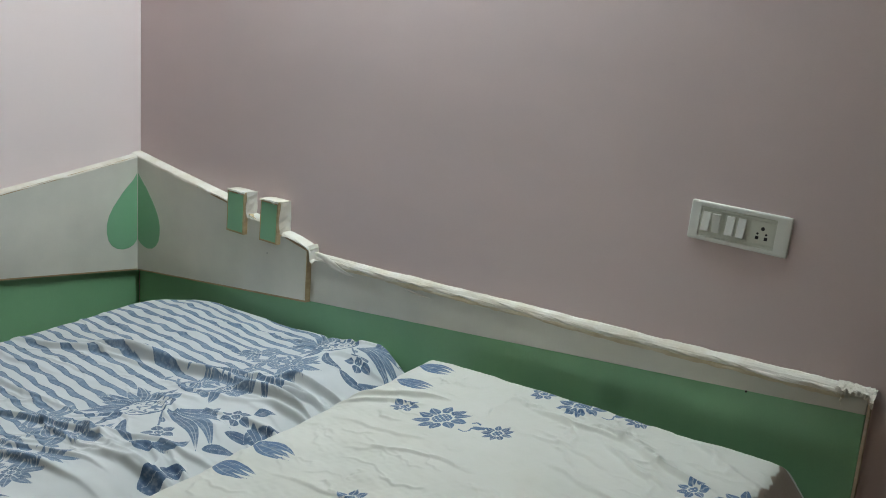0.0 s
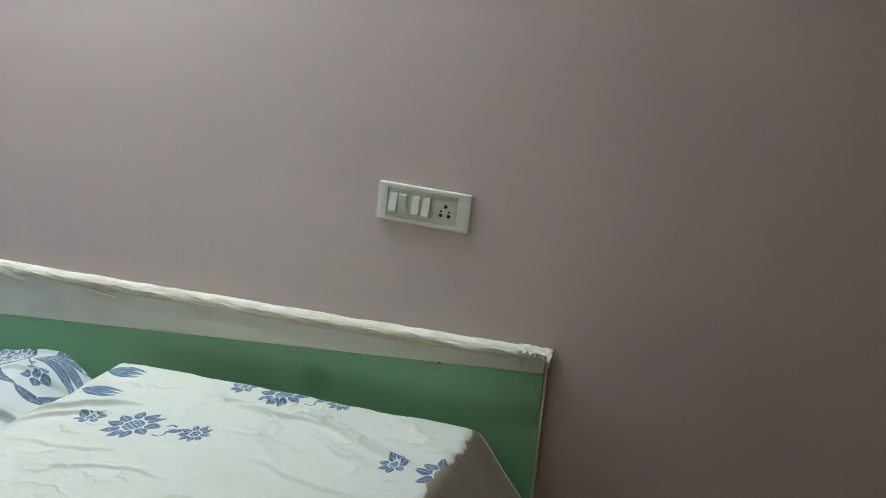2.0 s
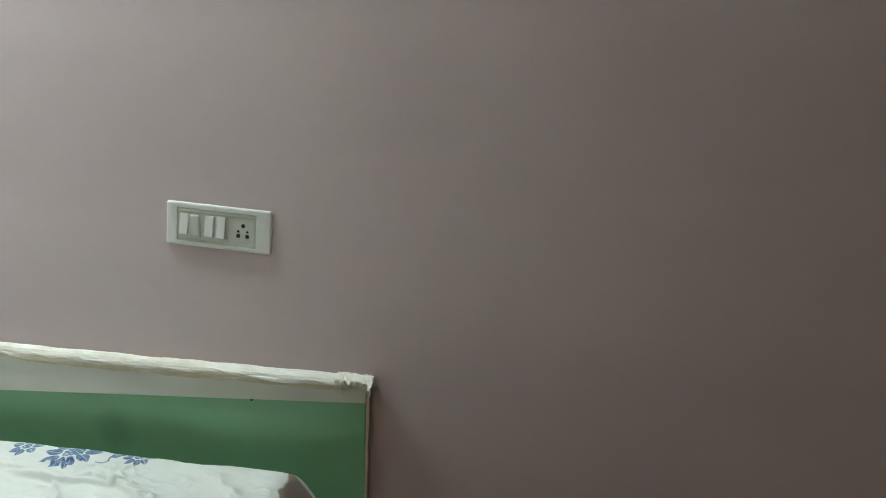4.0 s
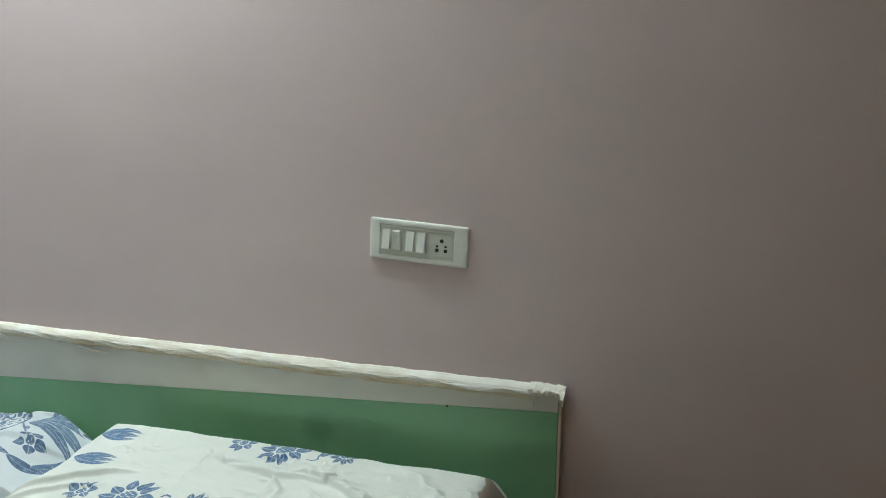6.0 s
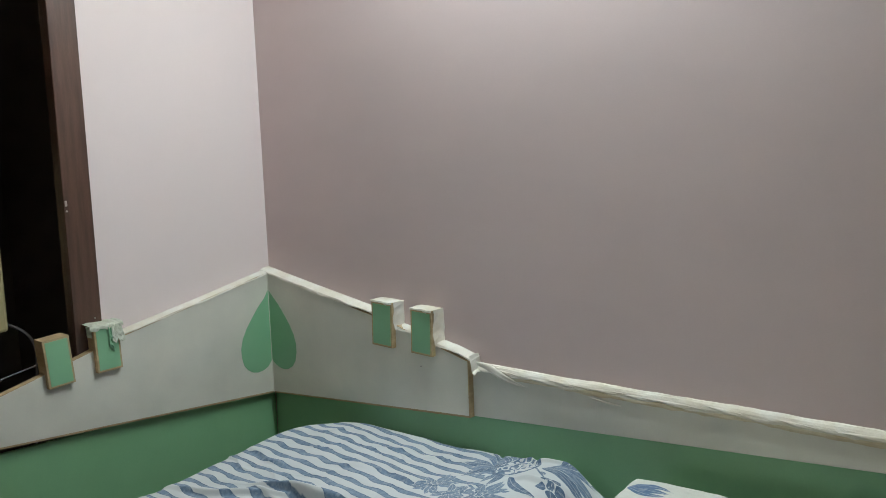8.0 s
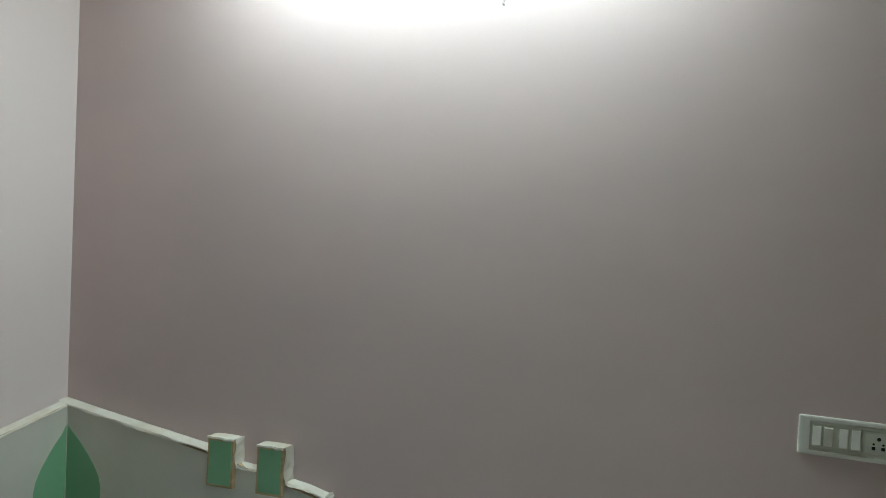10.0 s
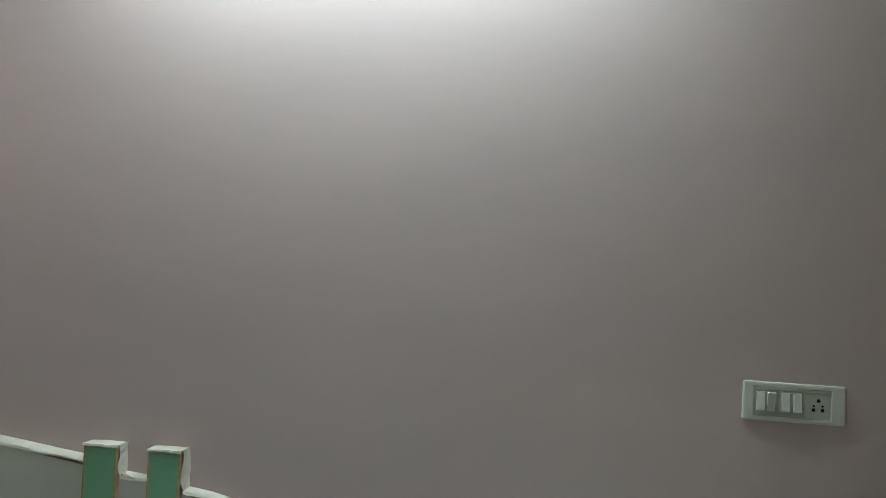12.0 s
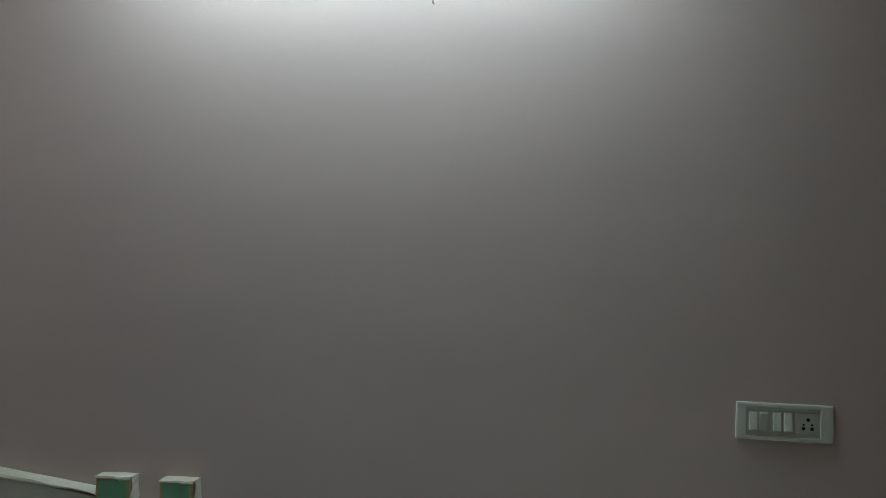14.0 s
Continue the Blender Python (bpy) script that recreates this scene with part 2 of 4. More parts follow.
def slab(outline, y0, y1, swap=False, bevel=0.0):
    """A board cut to an outline of (along, up) pairs, from depth y0 to y1 off the wall. swap: along the side wall."""
    bm = bmesh.new()

    def at(a, d, z):
        return (d, -a, z) if swap else (a, -d, z)

    front = [bm.verts.new(at(a, y1, z)) for a, z in outline]
    back = [bm.verts.new(at(a, y0, z)) for a, z in outline]
    bm.faces.new(front)
    bm.faces.new(back[::-1])
    n = len(outline)
    for i in range(n):
        bm.faces.new((front[i], front[(i + 1) % n], back[(i + 1) % n], back[i]))
    bmesh.ops.recalc_face_normals(bm, faces=bm.faces)
    if bevel:
        edges = [e for e in bm.edges if all(v in front for v in e.verts)]
        bmesh.ops.bevel(bm, geom=edges, offset=bevel, segments=1, affect="EDGES")
    return bm


def strip_paper(path, profile, seed, swap=False, wobble=0.003, step=0.012):
    """Folded paper laid along a board's top: path of (along, up), profile of (off the wall, up) pairs."""
    rows = []
    for (a0, z0), (a1, z1) in zip(path, path[1:]):
        n = max(2, int(math.hypot(a1 - a0, z1 - z0) / step))
        rows += [(a0 + (a1 - a0) * i / n, z0 + (z1 - z0) * i / n) for i in range(n)]
    rows.append(path[-1])
    bm = bmesh.new()
    grid = []
    for a, z in rows:
        line = []
        for k, (d, h) in enumerate(profile):
            free = 0.15 if k == 0 else (0.6 if k < len(profile) - 2 else 1.6)
            p = Vector((a * 11, k * 0.35 + seed, seed * 3.1))
            q = Vector((a * 46, k * 0.8 + seed, seed))
            dz = (noise.noise(p) * 1.3 + noise.noise(q) * 0.6) * wobble * free
            dd = (noise.noise(p + Vector((9, 4, 2))) + noise.noise(q + Vector((3, 1, 7))) * 0.5) * wobble * 0.6 * free
            dd = max(d + dd, 0.002)
            line.append(bm.verts.new((dd, -a, z + h + dz) if swap else (a, -dd, z + h + dz)))
        grid.append(line)
    for r0, r1 in zip(grid, grid[1:]):
        for i in range(len(profile) - 1):
            bm.faces.new((r0[i], r0[i + 1], r1[i + 1], r1[i]))
    return bm


def thick(ob, depth):
    mod = ob.modifiers.new("thickness", "SOLIDIFY")
    mod.thickness = depth
    mod.offset = -1
    return ob


def cylinder(bm, r, depth, m, seg=20, r2=None):
    bmesh.ops.create_cone(bm, cap_ends=True, segments=seg, radius1=r, radius2=r if r2 is None else r2, depth=depth, matrix=m)
    return bm


def cord(name, points, radius, material, parent=None, label=""):
    cu = bpy.data.curves.new(name, "CURVE")
    cu.dimensions = "3D"
    cu.bevel_depth, cu.bevel_resolution = radius, 3
    sp = cu.splines.new("NURBS")
    sp.points.add(len(points) - 1)
    for q, p in zip(sp.points, points):
        q.co = (*p, 1)
    sp.use_endpoint_u = True
    sp.order_u = 4
    cu.materials.append(material)
    ob = new(name, cu)
    if parent:
        ob.parent = parent
        ob.matrix_parent_inverse = Matrix.Translation(-Vector(parent.location))
    if label:
        ob["label"] = label
    return ob


# ---- the room ----
RX, FY, CZ = 3.64, -3.05, 2.75
tagged(part("wall_back", boxed(-0.12, RX, 0, 0.14, 0, CZ), PINK_PAINT), "matt mauve-pink painted bedroom wall", "wall", kind="structure")

D0, D1, DH = 0.624, 1.62, 2.08
bm = boxed(-0.12, 0, -D0, 0, 0, CZ)
box(bm, -0.12, 0, FY, -D1, 0, CZ)
box(bm, -0.12, 0, -D1, -D0, DH, CZ)
tagged(part("wall_left", bm, PALE_PAINT), "pale off-white painted side wall with a doorway", "wall", kind="structure")
# unseen right wall, set close and dark to dim that end of the room
tagged(part("wall_right", boxed(RX, RX + 0.12, FY, 0.14, 0, CZ), BOUNCE_CUT_PAINT), "unseen wall, coloured near-black to cut bounced light", "wall", kind="structure")
# unseen front wall, placed and coloured as a warm reflector
tagged(part("wall_front", boxed(-0.12, RX + 0.12, FY - 0.12, FY, 0, CZ), BOUNCE_BROWN), "unseen wall, coloured brown to warm the bounced light", "wall", kind="structure")
tagged(part("floor", boxed(-1.7, RX + 0.12, FY - 0.12, 0.14, -0.08, 0), FLOOR_TILE), "plain glazed bedroom floor", "floor", kind="structure")
tagged(part("ceiling", boxed(-0.12, RX + 0.12, FY - 0.12, 0.14, CZ, CZ + 0.08), CEILING_PAINT), "plain off-white ceiling", "ceiling", kind="structure")
# walls of the unlit room, their dimness carried by the dark tone
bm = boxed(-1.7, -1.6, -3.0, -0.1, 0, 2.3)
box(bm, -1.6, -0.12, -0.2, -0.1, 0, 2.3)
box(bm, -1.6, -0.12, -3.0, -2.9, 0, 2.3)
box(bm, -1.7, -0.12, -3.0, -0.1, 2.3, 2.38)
tagged(part("wall_back_room", bm, DIM_ROOM_TONE), "unlit room behind the doorway, its dimness put into dark walls", "wall", kind="structure")

# doorway frame
door = thing("door_frame", (0, -(D0 + D1) / 2, 0), "dark brown stained wooden door frame in the side wall", "door frame", kind="structure")
FW = 0.084
bm = boxed(-0.034, 0.012, -D0 - FW, -D0, 0, DH, bevel=0.003)
part("jamb", bm, DARK_WOOD, door)
part("jamb", boxed(-0.12, 0.012, -D1, -D1 + 0.086, 0, DH, bevel=0.003), DARK_WOOD, door)
part("head", boxed(-0.12, 0.0115, -D1 + 0.086, -D0 - FW, DH - 0.086, DH, bevel=0.003), DARK_WOOD, door)
bm = boxed(0.0105, 0.0135, -D0 - FW + 0.003, -D0 - FW + 0.010, 1.236, 1.252, bevel=0.0006)
part("strike_plate", bm, STEEL, door, "small worn steel strike plate")
bm = bmesh.new()
cylinder(bm, 0.003, 0.004, pose(0.0118, -D0 - FW + 0.007, 1.222, 0, 90, 0), 10)
part("screw", bm, STEEL, door, "steel screw head")
bm = bmesh.new()
cylinder(bm, 0.0022, 0.004, pose(0.0135, -D0 - 0.022, 0.905, 0, 90, 0), 10)
part("screw", bm, STEEL, door, "steel screw head")

# ---- headboard along the mauve wall ----
head = thing("headboard", (1.25, 0, 0), "green and grey-white laminate headboard edged with torn masking paper", "headboard")
G0 = 0.014
part("green_board", slab([(0.016, 0.12), (2.513, 0.12), (2.513, 0.736), (0.93, 0.6145), (0.016, 0.56)], 0, G0, bevel=0.001), GREEN, head, "green laminate board")
part("white_band", slab([(0.912, 0.6105), (2.513, 0.733), (2.515, 0.778), (0.912, 0.752)], 0, 0.0165, bevel=0.001), WHITE_LAM, head, "grey-white laminate band tapering to the end")
part("end_edge", slab([(2.5135, 0.40), (2.519, 0.40), (2.5215, 0.762), (2.5155, 0.762)], 0.001, 0.017), PLY_PALE, head, "chipped bare plywood end edge")
WP = [(0.037, 0.5345), (0.918, 0.610), (0.918, 0.775), (0.775, 0.808), (0.625, 0.848), (0.507, 0.869), (0.037, 0.954)]
part("white_panel_core", slab(WP, G0, 0.0355), PLY, head, "bare plywood edge of the white panel")
WI = [(0.0375, 0.5400), (0.9145, 0.6160), (0.9145, 0.772), (0.775, 0.806), (0.625, 0.846), (0.507, 0.867), (0.0375, 0.951)]
part("white_panel", slab(WI, 0.0355, 0.0368), WHITE_LAM, head, "grey-white laminate panel")


def drop(side):
    """Half of the leaf-shaped drop that folds round the corner: (along, up)."""
    c = 0.0378
    k = 0.93 if side else 1.0
    pts = [(c, 0.896), (0.058, 0.876), (0.089, 0.848), (0.119, 0.814), (0.143, 0.784), (0.161, 0.754), (0.1705, 0.722), (0.170, 0.692), (0.163, 0.665),
           (0.148, 0.645), (0.126, 0.632), (0.101, 0.627), (0.077, 0.630), (0.056, 0.639), (c, 0.652)]
    pts = [(c + (a - c) * k, z - (0.008 if side and c < a else 0)) for a, z in pts]
    out = []
    for (a0, z0), (a1, z1) in zip(pts, pts[1:]):
        out += [(a0 + (a1 - a0) * k / 2, z0 + (z1 - z0) * k / 2) for k in range(2)]
    return out + [pts[-1]]


part("leaf_inlay", slab(drop(0), 0.0368, 0.0376), LEAF_GREEN, head, "light green leaf-shaped laminate inlay")
bm = bmesh.new()
cylinder(bm, 0.0017, 0.002, pose(0.739, -0.0372, 0.733, 90, 0, 0), 10)
part("screw_hole", bm, DUST, head, "small dark screw hole")
bm = bmesh.new()
cylinder(bm, 0.0024, 0.002, pose(2.273, -0.0168, 0.7135, 90, 0, 0), 8)
part("chip", bm, DUST, head, "dark chip in the laminate joint")
EDGE = [(0.001, 0.0150), (0.010, 0.0148), (0.020, 0.0132), (0.030, 0.0108), (0.0375, 0.0078), (0.0392, 0.0045), (0.0390, 0.0015)]
EDGE_THIN = [(0.001, 0.0120), (0.012, 0.0118), (0.024, 0.0102), (0.034, 0.0078), (0.0383, 0.0045), (0.0386, 0.0020)]
p = part("paper_edging", strip_paper([(0.001, 0.955), (0.25, 0.912), (0.555, 0.862)], EDGE, 1.3, wobble=0.0026, step=0.009), PAPER, head, "white masking paper over the top edge")
thick(p, 0.001)
p = part("paper_edging", strip_paper([(0.642, 0.832), (0.718, 0.822)], EDGE_THIN, 2.1, wobble=0.0026, step=0.006), PAPER, head, "")
thick(p, 0.001)
p = part("paper_edging", strip_paper([(0.799, 0.802), (0.86, 0.792), (0.934, 0.772)], EDGE_THIN, 4.2, wobble=0.003, step=0.006), PAPER, head, "crumpled masking paper")
thick(p, 0.001)
p = part("paper_edging", strip_paper([(0.928, 0.792), (0.934, 0.772), (0.937, 0.748), (0.946, 0.742)], [(0.001, 0), (0.015, 0.002), (0.03, 0.001), (0.042, -0.002)], 6.4, wobble=0.004, step=0.005), PAPER, head, "crumpled masking paper")
thick(p, 0.001)
ROLL = [(0.001, 0.001), (0.005, 0.003), (0.010, 0.002), (0.015, -0.002), (0.0185, -0.007), (0.0205, -0.012), (0.0205, -0.017), (0.0185, -0.021)]
p = part("paper_roll", strip_paper([(0.938, 0.7645), (1.2, 0.7655), (1.63, 0.7715), (2.1, 0.7775), (2.521, 0.785)], ROLL, 7.7, wobble=0.0036, step=0.006), PAPER, head, "wrinkled white masking paper along the top edge")
thick(p, 0.0012)


def tatter(name, pts, material, parent, label, swap=False, seed=0.0):
    """A torn flap: a ribbon of (along, off wall, up, half width across) rows."""
    bm = bmesh.new()
    rows = []
    for i, (a, d, z, w) in enumerate(pts):
        j = noise.noise(Vector((i * 1.7, seed, 0.3))) * 0.002
        line = []
        for k in (-1, -0.4, 0.3, 1):
            q = (a, d + 0.002 * math.sin(k * 2.2 + i) + j, z + k * w)
            line.append(bm.verts.new((q[1], -q[0], q[2]) if swap else (q[0], -q[1], q[2])))
        rows.append(line)
    for r0, r1 in zip(rows, rows[1:]):
        for k in range(3):
            bm.faces.new((r0[k], r0[k + 1], r1[k + 1], r1[k]))
    return thick(part(name, bm, material, parent, label, True), 0.0008)


tatter("torn_flap", [(0.940, 0.024, 0.768, 0.006), (0.970, 0.029, 0.7675, 0.009), (1.000, 0.033, 0.7600, 0.011), (1.028, 0.036, 0.7515, 0.010), (1.056, 0.037, 0.7430, 0.008), (1.084, 0.035, 0.7360, 0.005), (1.112, 0.031, 0.7310, 0.0008)], PAPER, head, "torn strip of masking paper hanging loose", seed=2)
# lower lip of the roll in a darker cream tone
p = part("paper_lip", strip_paper([(1.02, 0.7645), (1.2, 0.7655), (1.63, 0.7715), (2.1, 0.7775), (2.47, 0.7845)], [(0.0175, -0.016), (0.0195, -0.020), (0.0200, -0.024), (0.0185, -0.0275), (0.0170, -0.0285)], 11.3, wobble=0.0030, step=0.006), PAPER_CREAM, head, "cream-coloured lower lip of the masking paper")
thick(p, 0.0008)
for i in range(15):
    a = 1.0 + i * 0.098 + 0.02 * math.sin(i * 2.3)
    ln, z = 0.09 + 0.05 * (i * 7 % 4) / 3, 0.7640 + (a - 1.0) * 0.0128
    up, dn = -0.004 - 0.004 * (i * 5 % 3), -0.012 - 0.0045 * (i * 3 % 3)
    if i % 2:
        up, dn = dn, up - 0.004
    tatter("paper_fold", [(a + ln * k / 6, 0.0235 + 0.0035 * math.sin(k * 0.5), z + up + (dn - up) * k / 6, 0.0006 + 0.0036 * math.sin(k / 6 * math.pi)) for k in range(7)], PAPER, head, "", seed=i * 1.3)
tatter("torn_flap", [(1.30, 0.024, 0.735, 0.002), (1.34, 0.026, 0.730, 0.003), (1.39, 0.022, 0.726, 0.001)], PAPER, head, "", seed=5)
bm = bmesh.new()
rows = []
for i in range(19):
    a = 2.452 + i * 0.0042
    line = []
    for k in range(9):
        n1 = noise.noise(Vector((i * 0.55, k * 0.6, 3.3)))
        n2 = noise.noise(Vector((i * 0.9, k * 1.1, 8.1)))
        ragged = 0.30 + 0.7 * noise.noise(Vector((i * 0.45, 4.4, 1.0))) + (0.6 if i > 15 else 0)
        line.append(bm.verts.new((a + 0.003 * n2, -(0.004 + 0.024 * math.sin(min(k / 5, 1) * 1.5) + 0.006 * n1), 0.7885 - 0.0045 * k * (1 if k < 5 else max(ragged, 0.3)) + 0.004 * n2)))
    rows.append(line)
for r0, r1 in zip(rows, rows[1:]):
    for k in range(8):
        bm.faces.new((r0[k], r0[k + 1], r1[k + 1], r1[k]))
thick(part("crumpled_end", bm, PAPER, head, "crumpled torn end of the masking paper"), 0.0008)
tatter("torn_flap", [(2.462, 0.024, 0.768, 0.003), (2.466, 0.027, 0.760, 0.0035), (2.463, 0.026, 0.752, 0.002), (2.466, 0.024, 0.745, 0.001)], PAPER, head, "torn masking paper scrap", seed=4)
tatter("torn_flap", [(2.436, 0.023, 0.772, 0.002), (2.446, 0.026, 0.770, 0.0025), (2.456, 0.025, 0.764, 0.001)], PAPER, head, "", seed=6)

# ---- headboard along the side wall ----
side = thing("side_headboard", (0, -0.7, 0), "green and grey-white laminate side panel with bare plywood top", "headboard")
part("green_board", slab([(0.014, 0.12), (1.9, 0.12), (1.9, 0.60), (0.014, 0.56)], 0, G0, True, 0.001), GREEN, side, "green laminate board")
SP = [(0.0368, 0.5345), (1.10, 0.6118), (1.10, 0.705), (0.72, 0.803), (0.571, 0.846), (0.0368, 0.954)]
part("white_panel_core", slab(SP, G0, 0.0355, True), PLY, side, "bare plywood edge of the white panel")
SI = [(0.0375, 0.5405), (1.097, 0.6173), (1.097, 0.7035), (0.72, 0.801), (0.571, 0.840), (0.0375, 0.948)]
part("white_panel", slab(SI, 0.0355, 0.0368, True), WHITE_LAM, side, "grey-white laminate panel")
part("leaf_inlay", slab(drop(1), 0.0368, 0.0376, True), LEAF_GREEN, side, "light green leaf-shaped laminate inlay")
part("corner_bead", boxed(0.0368, 0.0395, -0.0395, -0.0372, 0.537, 0.949, bevel=0.0006), WHITE_LAM, side, "pale filler bead in the corner")
p = part("paper_edging", strip_paper([(0.001, 0.955), (0.3, 0.893), (0.594, 0.836)], EDGE_THIN, 3.4, True, 0.0022, 0.010), PAPER, side, "white masking paper over the top edge")
thick(p, 0.001)


def block(name, a0, a1, z0, z1, parent, swap, tilt, label):
    """A small upright block fixed over the panel's edge: plywood core, green laminate face."""
    ca, cz = (a0 + a1) / 2, (z0 + z1) / 2
    m = Matrix.Translation((0, -ca, cz) if swap else (ca, 0, cz)) @ (pose(0, 0, 0, tilt, 0, 0) if swap else pose(0, 0, 0, 0, tilt, 0))
    w, h = (a1 - a0) / 2, (z1 - z0) / 2

    def bx(w, h, d0, d1, bevel):
        return boxed(d0, d1, -w, w, -h, h, bevel=bevel, m=m) if swap else boxed(-w, w, -d1, -d0, -h, h, bevel=bevel, m=m)

    core = part("block", bx(w, h, 0.002 if h else 0, 0.0525, 0.0012), PLY, parent, label)
    face = part("face", bx(w - 0.0062, h - 0.0066, 0.0525, 0.0537, 0.0003), LEAF_GREEN, core, "light green laminate face")
    face.matrix_parent_inverse = core.matrix_world.inverted() if core.parent is None else Matrix()
    return core


for a0, a1, z0, z1 in ((0.556, 0.641, 0.776, 0.911), (0.717, 0.799, 0.772, 0.904)):
    b = block("block", a0, a1, z0, z1, head, False, 1.5, "bare plywood block with a green face")
    cap = [(0.001, 0), (0.018, 0.001), (0.036, 0.0005), (0.0535, 0.0), (0.0548, -0.005)]
    thick(part("paper_cap", strip_paper([(a0 - 0.001, z1 + 0.0035), ((a0 + a1) / 2, z1 + 0.004), (a1 + 0.002, z1 + 0.002)], cap, a0 * 9, wobble=0.002, step=0.006), PAPER, head, "white masking paper on the block's top"), 0.0008)
    bm = bmesh.new()
    rows = []
    for i in range(9):
        z = z1 + 0.003 - i * (0.085 if a0 < 0.6 else 0.105) / 8
        rows.append([bm.verts.new((a1 + 0.0035 + noise.noise(Vector((i * 0.9, k * 1.1, a0 * 30))) * 0.0035 + (0.003 if k == 3 else 0) * math.sin(i), -d, z + (0.004 * math.sin(k * 2 + i) if 0 < i else 0)))
                     for k, d in enumerate((0.001, 0.016, 0.032, 0.047))])
    for r0, r1 in zip(rows, rows[1:]):
        for k in range(3):
            bm.faces.new((r0[k], r0[k + 1], r1[k + 1], r1[k]))
    thick(part("paper_cap", bm, PAPER, head, "crumpled masking paper down the block's side"), 0.0008)
    tatter("torn_flap", [((a0 + a1) / 2 + 0.008, 0.0545, z1 - 0.001, 0.003), ((a0 + a1) / 2 + 0.019, 0.0552, z1 - 0.003, 0.004), ((a0 + a1) / 2 + 0.03, 0.0548, z1 - 0.002, 0.003)], PAPER, head, "", seed=a0)

block("block", 0.594, 0.672, 0.750, 0.887, side, True, 2.0, "bare plywood block with a green face and torn tape")
block("block", 0.742, 0.819, 0.738, 0.877, side, True, 4.0, "bare plywood block with a green face")
# torn tape over the block beside the doorway
bm = bmesh.new()
rows = []
for i in range(21):
    a = 0.583 + i * 0.0052
    line = []
    for k, (d, h) in enumerate([(0.001, 0.004), (0.014, 0.0045), (0.028, 0.004), (0.042, 0.0035), (0.054, 0.002), (0.0575, -0.004), (0.0580, -0.010), (0.0578, -0.016)]):
        n1 = noise.noise(Vector((i * 0.42, k * 0.7, 5.5)))
        n2 = noise.noise(Vector((i * 0.9, k * 1.3, 1.5)))
        hang = 0.8 + 0.7 * noise.noise(Vector((i * 0.5, 2.2, 8))) if k > 4 else 1
        line.append(bm.verts.new((d + 0.0015 * n1 + (0.001 * n2 if k > 4 else 0), -a, 0.8885 + h * hang + 0.0025 * n1 + 0.0018 * n2)))
    rows.append(line)
for r0, r1 in zip(rows, rows[1:]):
    for k in range(7):
        bm.faces.new((r0[k], r0[k + 1], r1[k + 1], r1[k]))
thick(part("torn_tape", bm, PAPER_GREEN, side, "torn pale tape draped over the block"), 0.0008)


def crumple(a0, a1, z0, z1, d, seed, nx=9, nz=11):
    """A hanging scrap of crumpled tape with a ragged foot."""
    bm = bmesh.new()
    rows = []
    for i in range(nx):
        foot = z0 + (0.35 + 0.9 * noise.noise(Vector((i * 0.7, seed, 2.0)))) * 0.4 * (z1 - z0)
        line = []
        for k in range(nz):
            n1 = noise.noise(Vector((i * 0.6, k * 0.5, seed)))
            f = k / (nz - 1)
            line.append(bm.verts.new((d + 0.004 * n1 + 0.002 * f, -(a0 + (a1 - a0) * i / (nx - 1) + 0.004 * n1 * f - 0.012 * f * (1 - i / nx)), z1 + (foot - z1) * f)))
        rows.append(line)
    for r0, r1 in zip(rows, rows[1:]):
        for k in range(nz - 1):
            bm.faces.new((r0[k], r0[k + 1], r1[k + 1], r1[k]))
    return bm


thick(part("torn_tape", crumple(0.592, 0.622, 0.826, 0.884, 0.0595, 3.0), PAPER_GREEN, side, "crumpled hanging tape"), 0.0008)
# the tape's shadowed fold, its shade put in as a green strip
thick(part("torn_tape", crumple(0.624, 0.632, 0.806, 0.880, 0.0575, 9.0, 4, 12), LEAF_GREEN, side, "narrow fold of the hanging tape, its shade coloured green"), 0.0008)
thick(part("torn_tape", crumple(0.672, 0.690, 0.848, 0.889, 0.040, 12.0, 6, 8), PAPER_GREEN, side, "crumpled hanging tape"), 0.0008)

# ---- switchboard ----
sw = thing("switchboard", (2.201, 0, 1.064), "white plastic wall switchboard with four switches and a socket", "switchboard")
SM = pose(2.2008, 0, 1.0635, 0, 2.3, 0)
W, H = 0.111, 0.0435


def sbox(x0, x1, d0, d1, z0, z1, bevel=0.0, m=None, segments=2):
    return boxed(x0, x1, -d1, -d0, z0, z1, bevel=bevel, m=SM @ (m or Matrix()), segments=segments)


# one rounded frame, swept from the wall over its front to the inner edge
bm = bmesh.new()
rings = []
for x0, x1, z0, z1, r, d in ((-W, W, -H, H, 0.005, 0.0), (-W, W, -H, H, 0.005, 0.0026), (-W + 0.0008, W - 0.0008, -H + 0.0006, H - 0.0006, 0.0048, 0.0042),
                             (-W + 0.003, W - 0.003, -H + 0.002, H - 0.002, 0.004, 0.0052), (-W + 0.010, W - 0.010, -H + 0.0045, H - 0.0045, 0.003, 0.0058),
                             (-0.0888, 0.0817, -0.0348, 0.0336, 0.0016, 0.0058), (-0.0876, 0.0805, -0.0339, 0.0324, 0.0012, 0.0052), (-0.0872, 0.0801, -0.0336, 0.0321, 0.001, 0.0022)):
    ring = []
    for cx, cz, a0 in ((x1 - r, z1 - r, 0), (x0 + r, z1 - r, 90), (x0 + r, z0 + r, 180), (x1 - r, z0 + r, 270)):
        for k in range(6):
            a = math.radians(a0 + 18 * k)
            ring.append(bm.verts.new(SM @ Vector((cx + r * math.cos(a), -d, cz + r * math.sin(a)))))
    rings.append(ring)
